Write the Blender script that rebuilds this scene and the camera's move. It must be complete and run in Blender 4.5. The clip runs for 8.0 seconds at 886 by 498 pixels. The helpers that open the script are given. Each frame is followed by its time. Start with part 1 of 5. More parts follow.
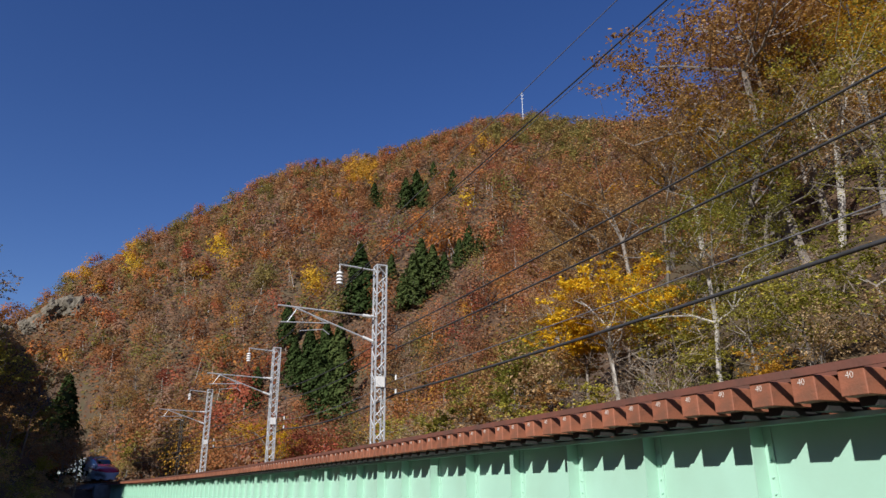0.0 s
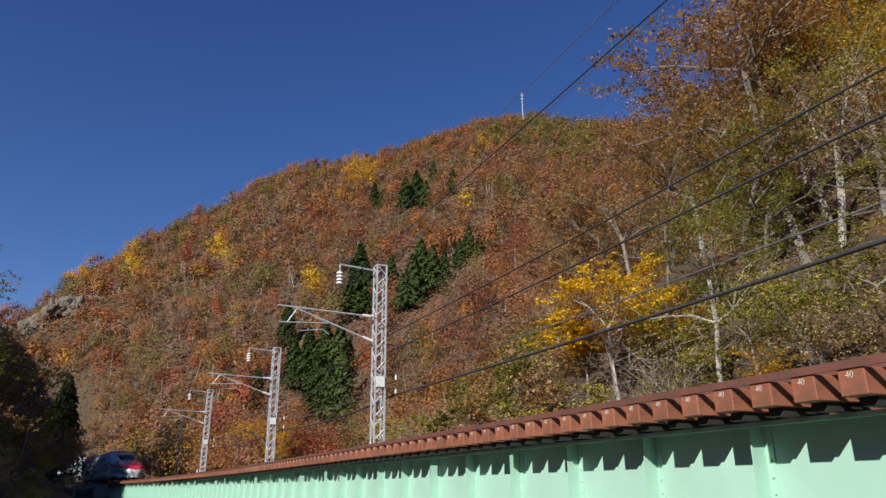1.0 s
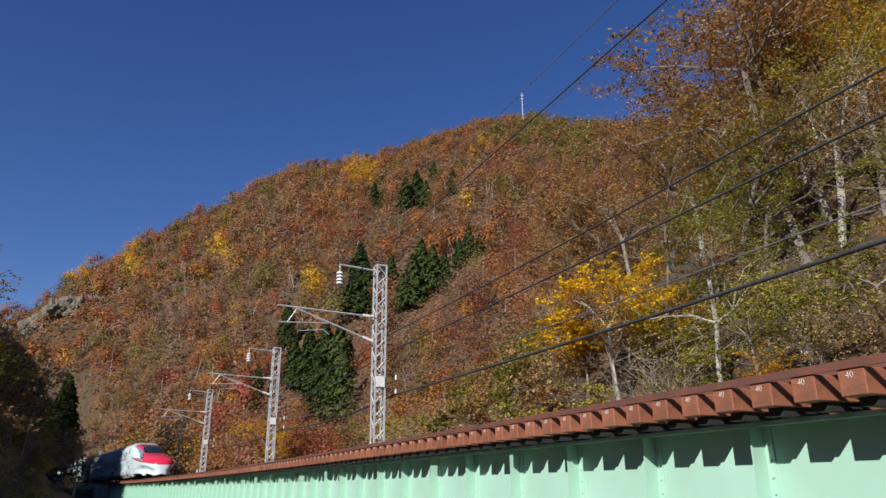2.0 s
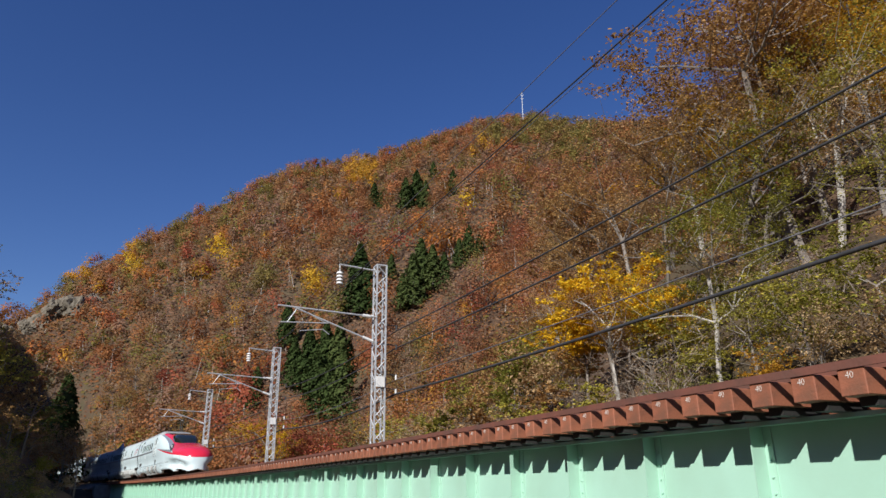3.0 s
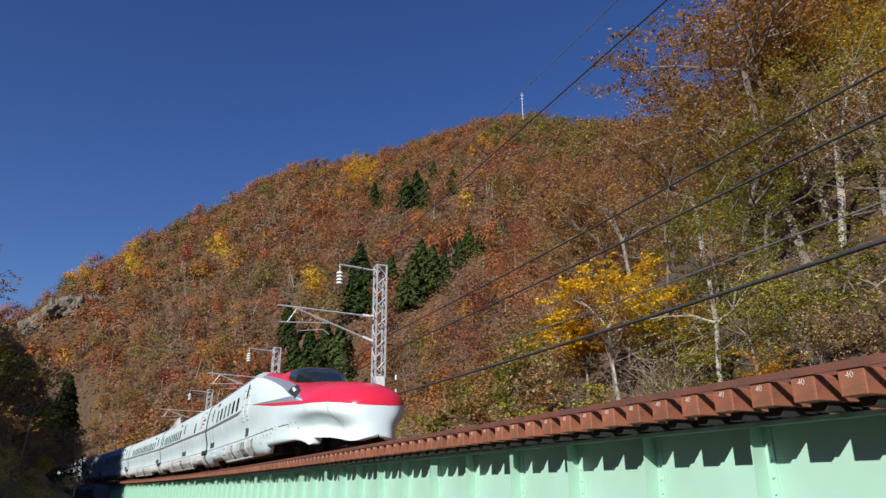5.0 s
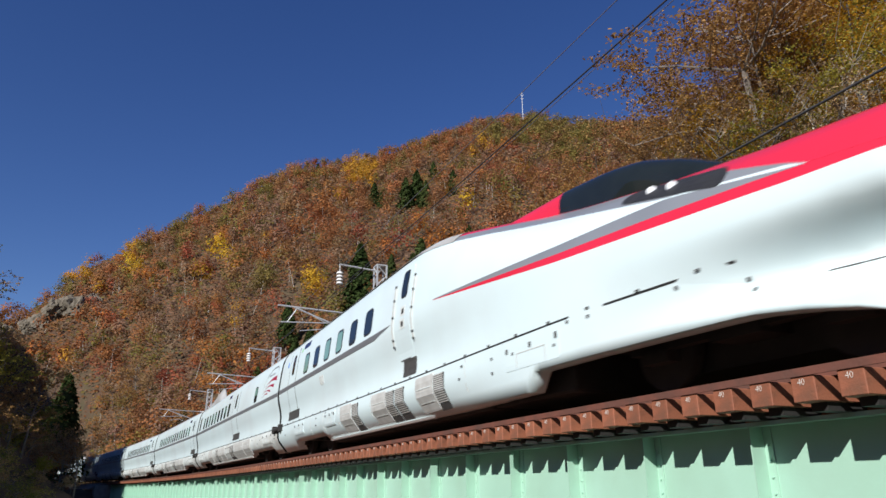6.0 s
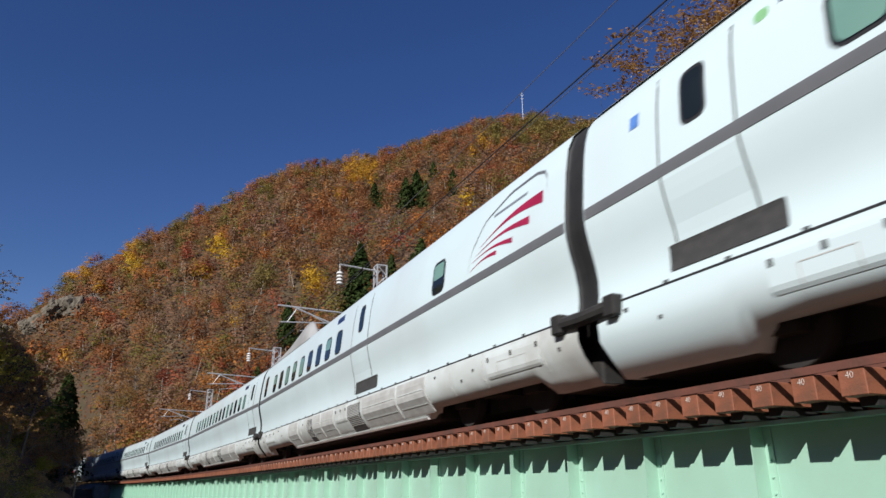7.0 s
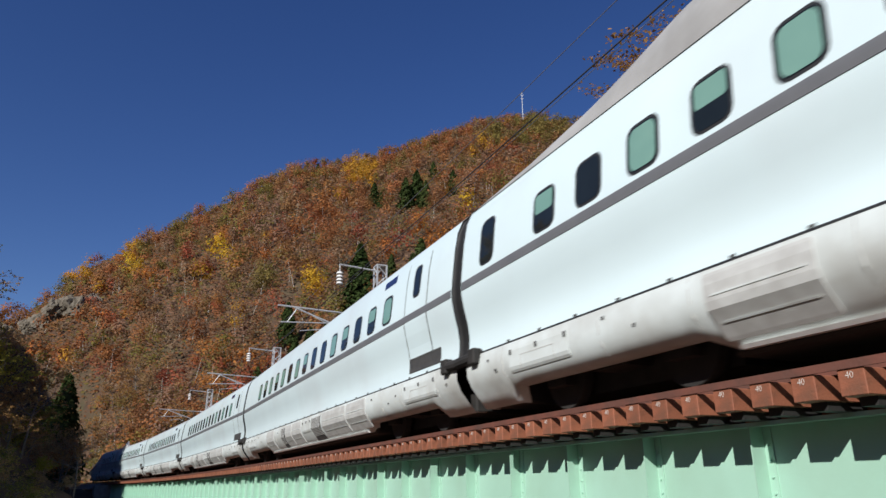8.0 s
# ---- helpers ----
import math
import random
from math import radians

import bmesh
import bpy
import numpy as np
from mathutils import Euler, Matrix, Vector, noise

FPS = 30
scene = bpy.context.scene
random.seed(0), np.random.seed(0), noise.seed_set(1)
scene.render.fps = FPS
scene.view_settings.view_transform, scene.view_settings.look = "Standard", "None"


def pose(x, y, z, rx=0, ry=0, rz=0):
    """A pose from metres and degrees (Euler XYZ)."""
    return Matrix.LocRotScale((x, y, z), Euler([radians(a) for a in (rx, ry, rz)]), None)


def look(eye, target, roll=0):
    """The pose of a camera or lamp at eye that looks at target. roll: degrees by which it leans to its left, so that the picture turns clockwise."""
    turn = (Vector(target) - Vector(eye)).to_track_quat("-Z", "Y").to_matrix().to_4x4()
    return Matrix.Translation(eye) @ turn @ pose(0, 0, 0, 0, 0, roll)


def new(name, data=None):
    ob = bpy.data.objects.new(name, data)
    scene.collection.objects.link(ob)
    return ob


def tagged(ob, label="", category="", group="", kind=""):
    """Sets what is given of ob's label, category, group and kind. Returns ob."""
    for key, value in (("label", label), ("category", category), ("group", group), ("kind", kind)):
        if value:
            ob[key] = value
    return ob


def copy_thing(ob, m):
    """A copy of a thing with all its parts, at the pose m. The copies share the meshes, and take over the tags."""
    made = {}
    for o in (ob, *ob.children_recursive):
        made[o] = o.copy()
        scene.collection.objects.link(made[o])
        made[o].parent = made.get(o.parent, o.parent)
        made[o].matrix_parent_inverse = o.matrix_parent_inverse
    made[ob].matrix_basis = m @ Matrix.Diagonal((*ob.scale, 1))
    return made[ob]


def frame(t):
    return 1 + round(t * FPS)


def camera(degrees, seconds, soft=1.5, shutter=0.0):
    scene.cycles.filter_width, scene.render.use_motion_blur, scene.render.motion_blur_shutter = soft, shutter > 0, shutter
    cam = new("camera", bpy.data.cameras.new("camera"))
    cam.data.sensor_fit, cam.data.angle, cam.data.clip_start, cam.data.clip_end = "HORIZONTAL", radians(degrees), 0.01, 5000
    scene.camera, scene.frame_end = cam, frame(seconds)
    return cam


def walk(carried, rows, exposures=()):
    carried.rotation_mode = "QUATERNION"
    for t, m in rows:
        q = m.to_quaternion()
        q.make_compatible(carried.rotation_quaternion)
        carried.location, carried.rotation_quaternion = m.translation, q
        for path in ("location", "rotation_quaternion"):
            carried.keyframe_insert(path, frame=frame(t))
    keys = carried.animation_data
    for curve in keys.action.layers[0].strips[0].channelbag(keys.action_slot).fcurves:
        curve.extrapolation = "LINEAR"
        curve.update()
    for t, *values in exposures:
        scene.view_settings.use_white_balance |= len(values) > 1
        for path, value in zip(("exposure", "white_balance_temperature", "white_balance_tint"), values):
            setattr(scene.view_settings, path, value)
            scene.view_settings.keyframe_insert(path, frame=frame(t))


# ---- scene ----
# camera on the bank beside the bridge, low and looking up the valley
EYE = Vector((0.0, 0.0, 1.6))
TILT = 18.89
cam = camera(65.35, 8.0, soft=1.5, shutter=0.12)
HOLD = look(EYE, EYE + Vector((0, math.cos(radians(TILT)), math.sin(radians(TILT)))), -0.68)
walk(cam, [(0.0, HOLD), (8.0, HOLD)], [(0.0, 0.30), (5.4, 0.30), (5.9, 0.27), (6.4, 0.04), (8.0, 0.08)])

# the railway line in plan: straight over the near spans, then a wide left-hand curve
X0, HEAD, KAPPA, CURVE_FROM = 6.661, -0.42629, -0.001832, 20.54
RAIL = EYE.z + 0.9207


def line_xyh(s):
    """Plan position and heading (from +Y, clockwise) of the track centre, s metres up the line."""
    u, v = min(s, CURVE_FROM), max(s - CURVE_FROM, 0.0)
    a = KAPPA * v
    half = a / 2
    chord = v * (math.sin(half) / half if abs(half) > 1e-9 else 1.0)
    lx, ly = chord * math.sin(half), chord * math.cos(half)
    dx, dy = math.sin(HEAD), math.cos(HEAD)
    return X0 + dx * (u + ly) + dy * lx, dy * (u + ly) - dx * lx, HEAD + a


def on_line(s, off=0.0, z=0.0):
    """A point beside the track: off metres to the left going up the line, z above the rails."""
    x, y, h = line_xyh(s)
    return Vector((x - math.cos(h) * off, y + math.sin(h) * off, RAIL + z))


def line_pose(s, off=0.0, z=0.0):
    """Local x up the line, y to its left."""
    p = on_line(s, off, z)
    return pose(p.x, p.y, p.z, 0, 0, 90 - math.degrees(line_xyh(s)[2]))


# daylight: clear autumn noon, the sun behind the camera
SUN_AZ, SUN_EL = 29.6, 31.0          # way the light travels (from +Y, clockwise) and its height
world = bpy.data.worlds.new("sky")
scene.world = world
world.use_nodes = True
wn = world.node_tree.nodes
sky = wn.new("ShaderNodeTexSky")
sky.sky_type, sky.sun_disc = "NISHITA", False
sky.sun_elevation, sky.sun_rotation = radians(SUN_EL), radians(SUN_AZ + 180)
sky.altitude, sky.air_density, sky.dust_density, sky.ozone_density = 600, 1.0, 0.02, 3.0
wn["Background"].inputs["Strength"].default_value = 0.0835
deep = wn.new("ShaderNodeHueSaturation")
deep.inputs["Saturation"].default_value, deep.inputs["Hue"].default_value = 1.23, 0.518
world.node_tree.links.new(sky.outputs["Color"], deep.inputs["Color"])
world.node_tree.links.new(deep.outputs["Color"], wn["Background"].inputs["Color"])
sun = new("sun", bpy.data.lights.new("sun", "SUN"))
sun.data.energy, sun.data.angle, sun.data.color = 4.9, radians(0.53), (1.0, 0.97, 0.925)
sun.matrix_world = look((0, 0, 100), (math.sin(radians(SUN_AZ)) * math.cos(radians(SUN_EL)),
                                      math.cos(radians(SUN_AZ)) * math.cos(radians(SUN_EL)), 100 - math.sin(radians(SUN_EL))))
# ---- materials ----
def mat(name, c1, c2=None, scale=3.0, rough=0.6, metal=0.0, bump=0.0, bscale=30.0, stain=None, sscale=0.6, samt=0.5, obj_rand=0.0):
    """A surface whose colour wanders between c1 and c2, with stains at a larger scale and a fine relief."""
    m = bpy.data.materials.new(name)
    m.use_nodes = True
    n, l = m.node_tree.nodes, m.node_tree.links
    b = n["Principled BSDF"]
    b.inputs["Roughness"].default_value, b.inputs["Metallic"].default_value = rough, metal
    tc = n.new("ShaderNodeTexCoord")
    c2 = c2 or tuple(x * 0.8 for x in c1)
    nz = n.new("ShaderNodeTexNoise")
    nz.inputs["Scale"].default_value, nz.inputs["Detail"].default_value = scale, 6
    l.new(tc.outputs["Object"], nz.inputs["Vector"])
    mix = n.new("ShaderNodeMix")
    mix.data_type = "RGBA"
    mix.inputs[6].default_value, mix.inputs[7].default_value = (*c1, 1), (*c2, 1)
    rp = n.new("ShaderNodeMapRange")
    rp.inputs[1].default_value, rp.inputs[2].default_value = 0.35, 0.65
    l.new(nz.outputs["Fac"], rp.inputs[0])
    l.new(rp.outputs[0], mix.inputs[0])
    col = mix.outputs[2]
    if stain:
        n2 = n.new("ShaderNodeTexNoise")
        n2.inputs["Scale"].default_value, n2.inputs["Detail"].default_value = sscale, 8
        l.new(tc.outputs["Object"], n2.inputs["Vector"])
        r2 = n.new("ShaderNodeMapRange")
        r2.inputs[1].default_value, r2.inputs[2].default_value, r2.inputs[4].default_value = 0.48, 0.72, samt
        l.new(n2.outputs["Fac"], r2.inputs[0])
        mx = n.new("ShaderNodeMix")
        mx.data_type = "RGBA"
        mx.inputs[7].default_value = (*stain, 1)
        l.new(r2.outputs[0], mx.inputs[0])
        l.new(col, mx.inputs[6])
        col = mx.outputs[2]
    if obj_rand:
        oi = n.new("ShaderNodeObjectInfo")
        hs = n.new("ShaderNodeHueSaturation")
        mr = n.new("ShaderNodeMapRange")
        mr.inputs[3].default_value, mr.inputs[4].default_value = 1 - obj_rand, 1 + obj_rand
        l.new(oi.outputs["Random"], mr.inputs[0])
        l.new(mr.outputs[0], hs.inputs["Value"])
        l.new(col, hs.inputs["Color"])
        col = hs.outputs["Color"]
    l.new(col, b.inputs["Base Color"])
    if bump:
        n3 = n.new("ShaderNodeTexNoise")
        n3.inputs["Scale"].default_value, n3.inputs["Detail"].default_value = bscale, 5
        l.new(tc.outputs["Object"], n3.inputs["Vector"])
        bp = n.new("ShaderNodeBump")
        bp.inputs["Strength"].default_value, bp.inputs["Distance"].default_value = bump, 0.02
        l.new(n3.outputs["Fac"], bp.inputs["Height"])
        l.new(bp.outputs["Normal"], b.inputs["Normal"])
    return m


def leaf_mat(name, ramp, attr=False, glow=0.38):
    """Leaves: a colour for each leaf from the ramp, some light passing through. attr: the tree's own colour comes with the mesh."""
    m = bpy.data.materials.new(name)
    m.use_nodes = True
    n, l = m.node_tree.nodes, m.node_tree.links
    n.remove(n["Principled BSDF"])
    geo = n.new("ShaderNodeNewGeometry")
    if attr:
        at = n.new("ShaderNodeAttribute")
        at.attribute_name = "tint"
        hs = n.new("ShaderNodeHueSaturation")
        mr = n.new("ShaderNodeMapRange")
        mr.inputs[3].default_value, mr.inputs[4].default_value = 0.88, 1.12
        l.new(geo.outputs["Random Per Island"], mr.inputs[0])
        l.new(mr.outputs[0], hs.inputs["Value"])
        l.new(at.outputs["Color"], hs.inputs["Color"])
        col = hs.outputs["Color"]
    else:
        cr = n.new("ShaderNodeValToRGB")
        e = cr.color_ramp.elements
        while len(e) < len(ramp):
            e.new(0.5)
        for k, c in enumerate(ramp):
            e[k].position, e[k].color = k / (len(ramp) - 1), (*c, 1)
        oi = n.new("ShaderNodeObjectInfo")
        ad = n.new("ShaderNodeMath")
        ad.operation = "MULTIPLY_ADD"
        ad.inputs[1].default_value = 0.55
        l.new(oi.outputs["Random"], ad.inputs[0])
        sc = n.new("ShaderNodeMath")
        sc.operation = "MULTIPLY"
        sc.inputs[1].default_value = 0.45
        l.new(geo.outputs["Random Per Island"], sc.inputs[0])
        l.new(sc.outputs[0], ad.inputs[2])
        l.new(ad.outputs[0], cr.inputs["Fac"])
        col = cr.outputs["Color"]
    d, t, mx = n.new("ShaderNodeBsdfDiffuse"), n.new("ShaderNodeBsdfTranslucent"), n.new("ShaderNodeMixShader")
    mx.inputs[0].default_value = glow
    l.new(col, d.inputs["Color"])
    l.new(col, t.inputs["Color"])
    l.new(d.outputs[0], mx.inputs[1])
    l.new(t.outputs[0], mx.inputs[2])
    l.new(mx.outputs[0], n["Material Output"].inputs["Surface"])
    return m


M_GREEN = mat("green_paint", (0.40, 0.65, 0.52), (0.37, 0.61, 0.48), 1.2, 0.45, bump=0.05, stain=(0.30, 0.43, 0.32), sscale=0.9, samt=0.35)
M_RUST = mat("red_brown_sleeper", (0.33, 0.115, 0.06), (0.25, 0.085, 0.045), 6, 0.75, bump=0.25, bscale=40, stain=(0.17, 0.085, 0.05), sscale=6.0, samt=0.75, obj_rand=0.18)
M_RUSTB = mat("rusted_steel", (0.17, 0.06, 0.04), (0.12, 0.05, 0.035), 5, 0.7, bump=0.2, stain=(0.08, 0.05, 0.04), sscale=2, samt=0.6)
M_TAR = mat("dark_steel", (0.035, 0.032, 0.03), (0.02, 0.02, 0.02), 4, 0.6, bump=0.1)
M_NUM = mat("white_lettering", (0.72, 0.70, 0.66), (0.38, 0.24, 0.18), 45, 0.8)
M_GALV = mat("galvanised_steel", (0.62, 0.64, 0.66), (0.50, 0.52, 0.54), 8, 0.5, 0.35, bump=0.05)
M_INS = mat("white_porcelain", (0.80, 0.80, 0.78), (0.7, 0.7, 0.68), 10, 0.25)
M_WIRE = mat("weathered_cable", (0.045, 0.045, 0.05), (0.03, 0.03, 0.03), 10, 0.6)
M_WIREG = mat("grey_cable", (0.22, 0.22, 0.23), (0.16, 0.16, 0.17), 10, 0.5, 0.4)
M_RAIL = mat("rail_steel", (0.16, 0.10, 0.07), (0.10, 0.07, 0.05), 6, 0.5, 0.5)
M_CONC = mat("weathered_concrete", (0.34, 0.33, 0.30), (0.27, 0.26, 0.24), 2, 0.85, bump=0.3, stain=(0.16, 0.15, 0.12), sscale=0.5)
M_BALL = mat("ballast", (0.24, 0.21, 0.18), (0.13, 0.11, 0.09), 14, 0.9, bump=0.8, bscale=18)
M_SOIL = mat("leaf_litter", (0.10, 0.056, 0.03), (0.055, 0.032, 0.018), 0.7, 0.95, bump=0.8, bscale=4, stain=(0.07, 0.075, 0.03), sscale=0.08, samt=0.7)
M_ROCK = mat("grey_rock", (0.20, 0.17, 0.13), (0.10, 0.085, 0.06), 0.5, 0.9, bump=0.8, bscale=1.5, stain=(0.12, 0.10, 0.07), sscale=0.15)
M_BARK = mat("grey_bark", (0.24, 0.21, 0.18), (0.12, 0.10, 0.085), 5, 0.9, bump=0.5, bscale=14, obj_rand=0.3)
M_BARKP = mat("pale_bark", (0.46, 0.43, 0.38), (0.28, 0.25, 0.22), 4, 0.85, bump=0.4, bscale=14)
M_STEM = mat("dry_stems", (0.36, 0.30, 0.24), (0.20, 0.16, 0.12), 6, 0.9, obj_rand=0.25)
M_WHITE = mat("white_car_paint", (0.71, 0.85, 0.875), (0.69, 0.825, 0.85), 0.8, 0.25, bump=0.0, stain=(0.56, 0.58, 0.59), sscale=0.35, samt=0.35)
M_SKIRT = mat("soiled_white_skirt", (0.69, 0.75, 0.74), (0.60, 0.64, 0.62), 2.5, 0.45, stain=(0.36, 0.33, 0.29), sscale=0.9, samt=0.6)
M_RED = mat("crimson_car_paint", (0.72, 0.028, 0.065), (0.68, 0.025, 0.06), 0.8, 0.22)
M_GREY = mat("silver_grey_paint", (0.30, 0.32, 0.35), (0.27, 0.29, 0.32), 1.0, 0.3, 0.25)
M_STRIPE = mat("grey_stripe", (0.16, 0.165, 0.175), (0.14, 0.145, 0.155), 2, 0.4)
M_BLACK = mat("black_rubber", (0.022, 0.022, 0.024), (0.03, 0.03, 0.03), 6, 0.55, bump=0.1)
M_UNDER = mat("grimy_underframe", (0.03, 0.027, 0.025), (0.018, 0.017, 0.016), 4, 0.8, bump=0.2)
M_VENT = mat("dark_grille", (0.07, 0.068, 0.065), (0.05, 0.05, 0.05), 8, 0.6)
M_LOUV = mat("grey_louvre", (0.56, 0.57, 0.55), (0.46, 0.46, 0.44), 6, 0.5)
M_ROOF = mat("grey_roof_paint", (0.42, 0.42, 0.41), (0.33, 0.33, 0.32), 1.5, 0.6, stain=(0.2, 0.19, 0.18), sscale=0.7)
M_BLUE = mat("deep_blue_panel", (0.02, 0.035, 0.12), (0.02, 0.03, 0.1), 6, 0.2)
M_GLASS = mat("tinted_window_glass", (0.012, 0.016, 0.016), (0.015, 0.02, 0.02), 3, 0.04)
M_BLIND = mat("green_lit_window", (0.20, 0.36, 0.30), (0.17, 0.32, 0.27), 1.5, 0.08)
M_LAMPG = mat("headlamp_glass", (0.75, 0.78, 0.8), (0.6, 0.63, 0.66), 20, 0.05)
M_CRIM = mat("crimson_mark", (0.42, 0.02, 0.07), None, 3, 0.3)
M_BLUEM = mat("blue_mark", (0.12, 0.28, 0.70), None, 6, 0.4)
M_GREENM = mat("green_mark", (0.30, 0.62, 0.30), None, 6, 0.4)

L_RUST = leaf_mat("russet_leaves", [(0.24, 0.14, 0.06), (0.42, 0.24, 0.09), (0.54, 0.33, 0.13), (0.56, 0.39, 0.18)])
L_GOLD = leaf_mat("golden_leaves", [(0.20, 0.12, 0.02), (0.50, 0.28, 0.03), (0.62, 0.36, 0.05), (0.45, 0.20, 0.03)])
L_OLIVE = leaf_mat("olive_leaves", [(0.10, 0.11, 0.024), (0.22, 0.215, 0.04), (0.38, 0.34, 0.065), (0.58, 0.46, 0.09)])
L_YELLOW = leaf_mat("yellow_leaves", [(0.56, 0.32, 0.02), (0.74, 0.46, 0.03), (0.84, 0.56, 0.04), (0.70, 0.55, 0.06)])
L_BROWN = leaf_mat("withered_leaves", [(0.24, 0.155, 0.075), (0.40, 0.26, 0.125), (0.50, 0.34, 0.18), (0.58, 0.42, 0.23)])
L_CEDAR = leaf_mat("cedar_needles", [(0.026, 0.042, 0.014), (0.045, 0.068, 0.022), (0.068, 0.092, 0.03), (0.09, 0.108, 0.036)], glow=0.15)
L_FAR = leaf_mat("autumn_woods", [], attr=True, glow=0.42)


# ---- building helpers ----
def part(name, bm, material, parent=None, label="", smooth=False):
    """Links a bmesh as one mesh object under a thing or a part."""
    me = bpy.data.meshes.new(name)
    bm.normal_update()
    bm.to_mesh(me)
    bm.free()
    return link(name, me, material, parent, label, smooth)


def link(name, me, material, parent=None, label="", smooth=False):
    if material and not me.materials:
        me.materials.append(material)
    if smooth:
        me.polygons.foreach_set("use_smooth", [True] * len(me.polygons))
    ob = new(name, me)
    if parent:
        ob.parent = parent
    if label:
        ob["label"] = label
    return ob


def thing(name, m, label, category, group="", kind=""):
    """An Empty at the base of a thing that carries its parts."""
    e = new(name)
    e.empty_display_size = 0.2
    e.matrix_world = m
    return tagged(e, label, category, group, kind)


def box(bm, x0, x1, y0, y1, z0, z1, m=None):
    vs = [bm.verts.new(Vector((x, y, z)) if m is None else m @ Vector((x, y, z))) for z in (z0, z1) for x, y in ((x0, y0), (x1, y0), (x1, y1), (x0, y1))]
    for f in ((3, 2, 1, 0), (4, 5, 6, 7), (0, 1, 5, 4), (1, 2, 6, 5), (2, 3, 7, 6), (3, 0, 4, 7)):
        bm.faces.new([vs[i] for i in f])
    return vs


def boxed(x0, x1, y0, y1, z0, z1, bevel=0.0):
    bm = bmesh.new()
    box(bm, x0, x1, y0, y1, z0, z1)
    if bevel:
        bmesh.ops.bevel(bm, geom=bm.edges[:], offset=bevel, segments=1, affect="EDGES")
    return bm


def tube(bm, a, b, r0, r1=None, sides=6, cap=True):
    """A round bar from a to b."""
    a, b = Vector(a), Vector(b)
    r1 = r0 if r1 is None else r1
    q = (b - a).to_track_quat("Z", "Y")
    rings = []
    for p, r in ((a, r0), (b, r1)):
        rings.append([bm.verts.new(p + q @ Vector((r * math.cos(k * math.tau / sides), r * math.sin(k * math.tau / sides), 0))) for k in range(sides)])
    for k in range(sides):
        j = (k + 1) % sides
        bm.faces.new((rings[0][k], rings[0][j], rings[1][j], rings[1][k]))
    if cap:
        bm.faces.new(rings[0][::-1])
        bm.faces.new(rings[1])


def sweep(bm, section, pts, close=True):
    """Sweeps a cross-section (off, z) along stations of the line (s values)."""
    prev = None
    for s in pts:
        ring = [bm.verts.new(on_line(s, o, z)) for o, z in section]
        if prev:
            n = len(ring)
            for k in range(n if close else n - 1):
                j = (k + 1) % n
                bm.faces.new((prev[k], prev[j], ring[j], ring[k]))
        elif close:
            bm.faces.new(ring[::-1])
        prev = ring
    if close:
        bm.faces.new(prev)


def quads_mesh(name, verts, tints=None):
    """A mesh of loose quads from an (n, 4, 3) array, fast."""
    v = np.asarray(verts, dtype=np.float32)
    n = len(v)
    me = bpy.data.meshes.new(name)
    me.vertices.add(n * 4)
    me.vertices.foreach_set("co", v.reshape(-1))
    me.loops.add(n * 4)
    me.loops.foreach_set("vertex_index", np.arange(n * 4, dtype=np.int32))
    me.polygons.add(n)
    me.polygons.foreach_set("loop_start", np.arange(0, n * 4, 4, dtype=np.int32))
    me.update(calc_edges=True)
    if tints is not None:
        a = me.attributes.new("tint", "FLOAT_COLOR", "FACE")
        a.data.foreach_set("color", np.concatenate([tints, np.ones((n, 1))], 1).astype(np.float32).reshape(-1))
    me.validate()
    return me


def leaf_quads(centres, size, rng, up=0.35, lengthen=1.4, outward=None, loose=0.45):
    """Leaf-like quads (kite shape), turned at random with a lean towards the sky."""
    n = len(centres)
    nrm = rng.normal(size=(n, 3))
    nrm[:, 2] = np.abs(nrm[:, 2]) + up
    if outward is not None:
        nrm = nrm * loose + outward / (np.linalg.norm(outward, axis=1)[:, None] + 1e-6)
    nrm /= np.linalg.norm(nrm, axis=1)[:, None]
    a = np.cross(nrm, rng.normal(size=(n, 3)))
    a /= np.linalg.norm(a, axis=1)[:, None]
    b = np.cross(nrm, a)
    sz = (size * (0.6 + 0.8 * rng.random(n)))[:, None]
    a, b = a * sz * lengthen * 0.5, b * sz * 0.5
    dr = nrm * sz * 0.15
    return np.stack([centres - a, centres - b * 0.9 + a * 0.1 + dr, centres + a, centres + b * 0.9 - a * 0.15 + dr], 1)
# ---- the land ----
LINE_S = np.linspace(-120, 320, 441)
LINE_P = np.array([line_xyh(s) for s in LINE_S])
RIDGE_AZ = (-180, -120, -75, -50, -38, -32.1, -28.3, -21.8, -13.3, -4.3, 3.6, 7.9, 15.9, 30, 60, 100, 180)
# bearings -120 to -50: unseen ridge, raised to block sky light from the bridge
RIDGE_EL = (14, 26, 35, 17, 11, 12.5, 16.5, 20.8, 25.5, 27.4, 29.5, 29.8, 28.3, 27, 30, 28, 14)
RIDGE_D = (300, 260, 240, 280, 310, 330, 350, 375, 400, 415, 425, 430, 430, 420, 380, 320, 300)
BASE_D = (70, 45, 45, 90, 150, 155, 145, 122, 98, 76, 64, 62, 62, 66, 60, 50, 70)


def smooth(t):
    t = np.clip(t, 0, 1)
    return t * t * (3 - 2 * t)


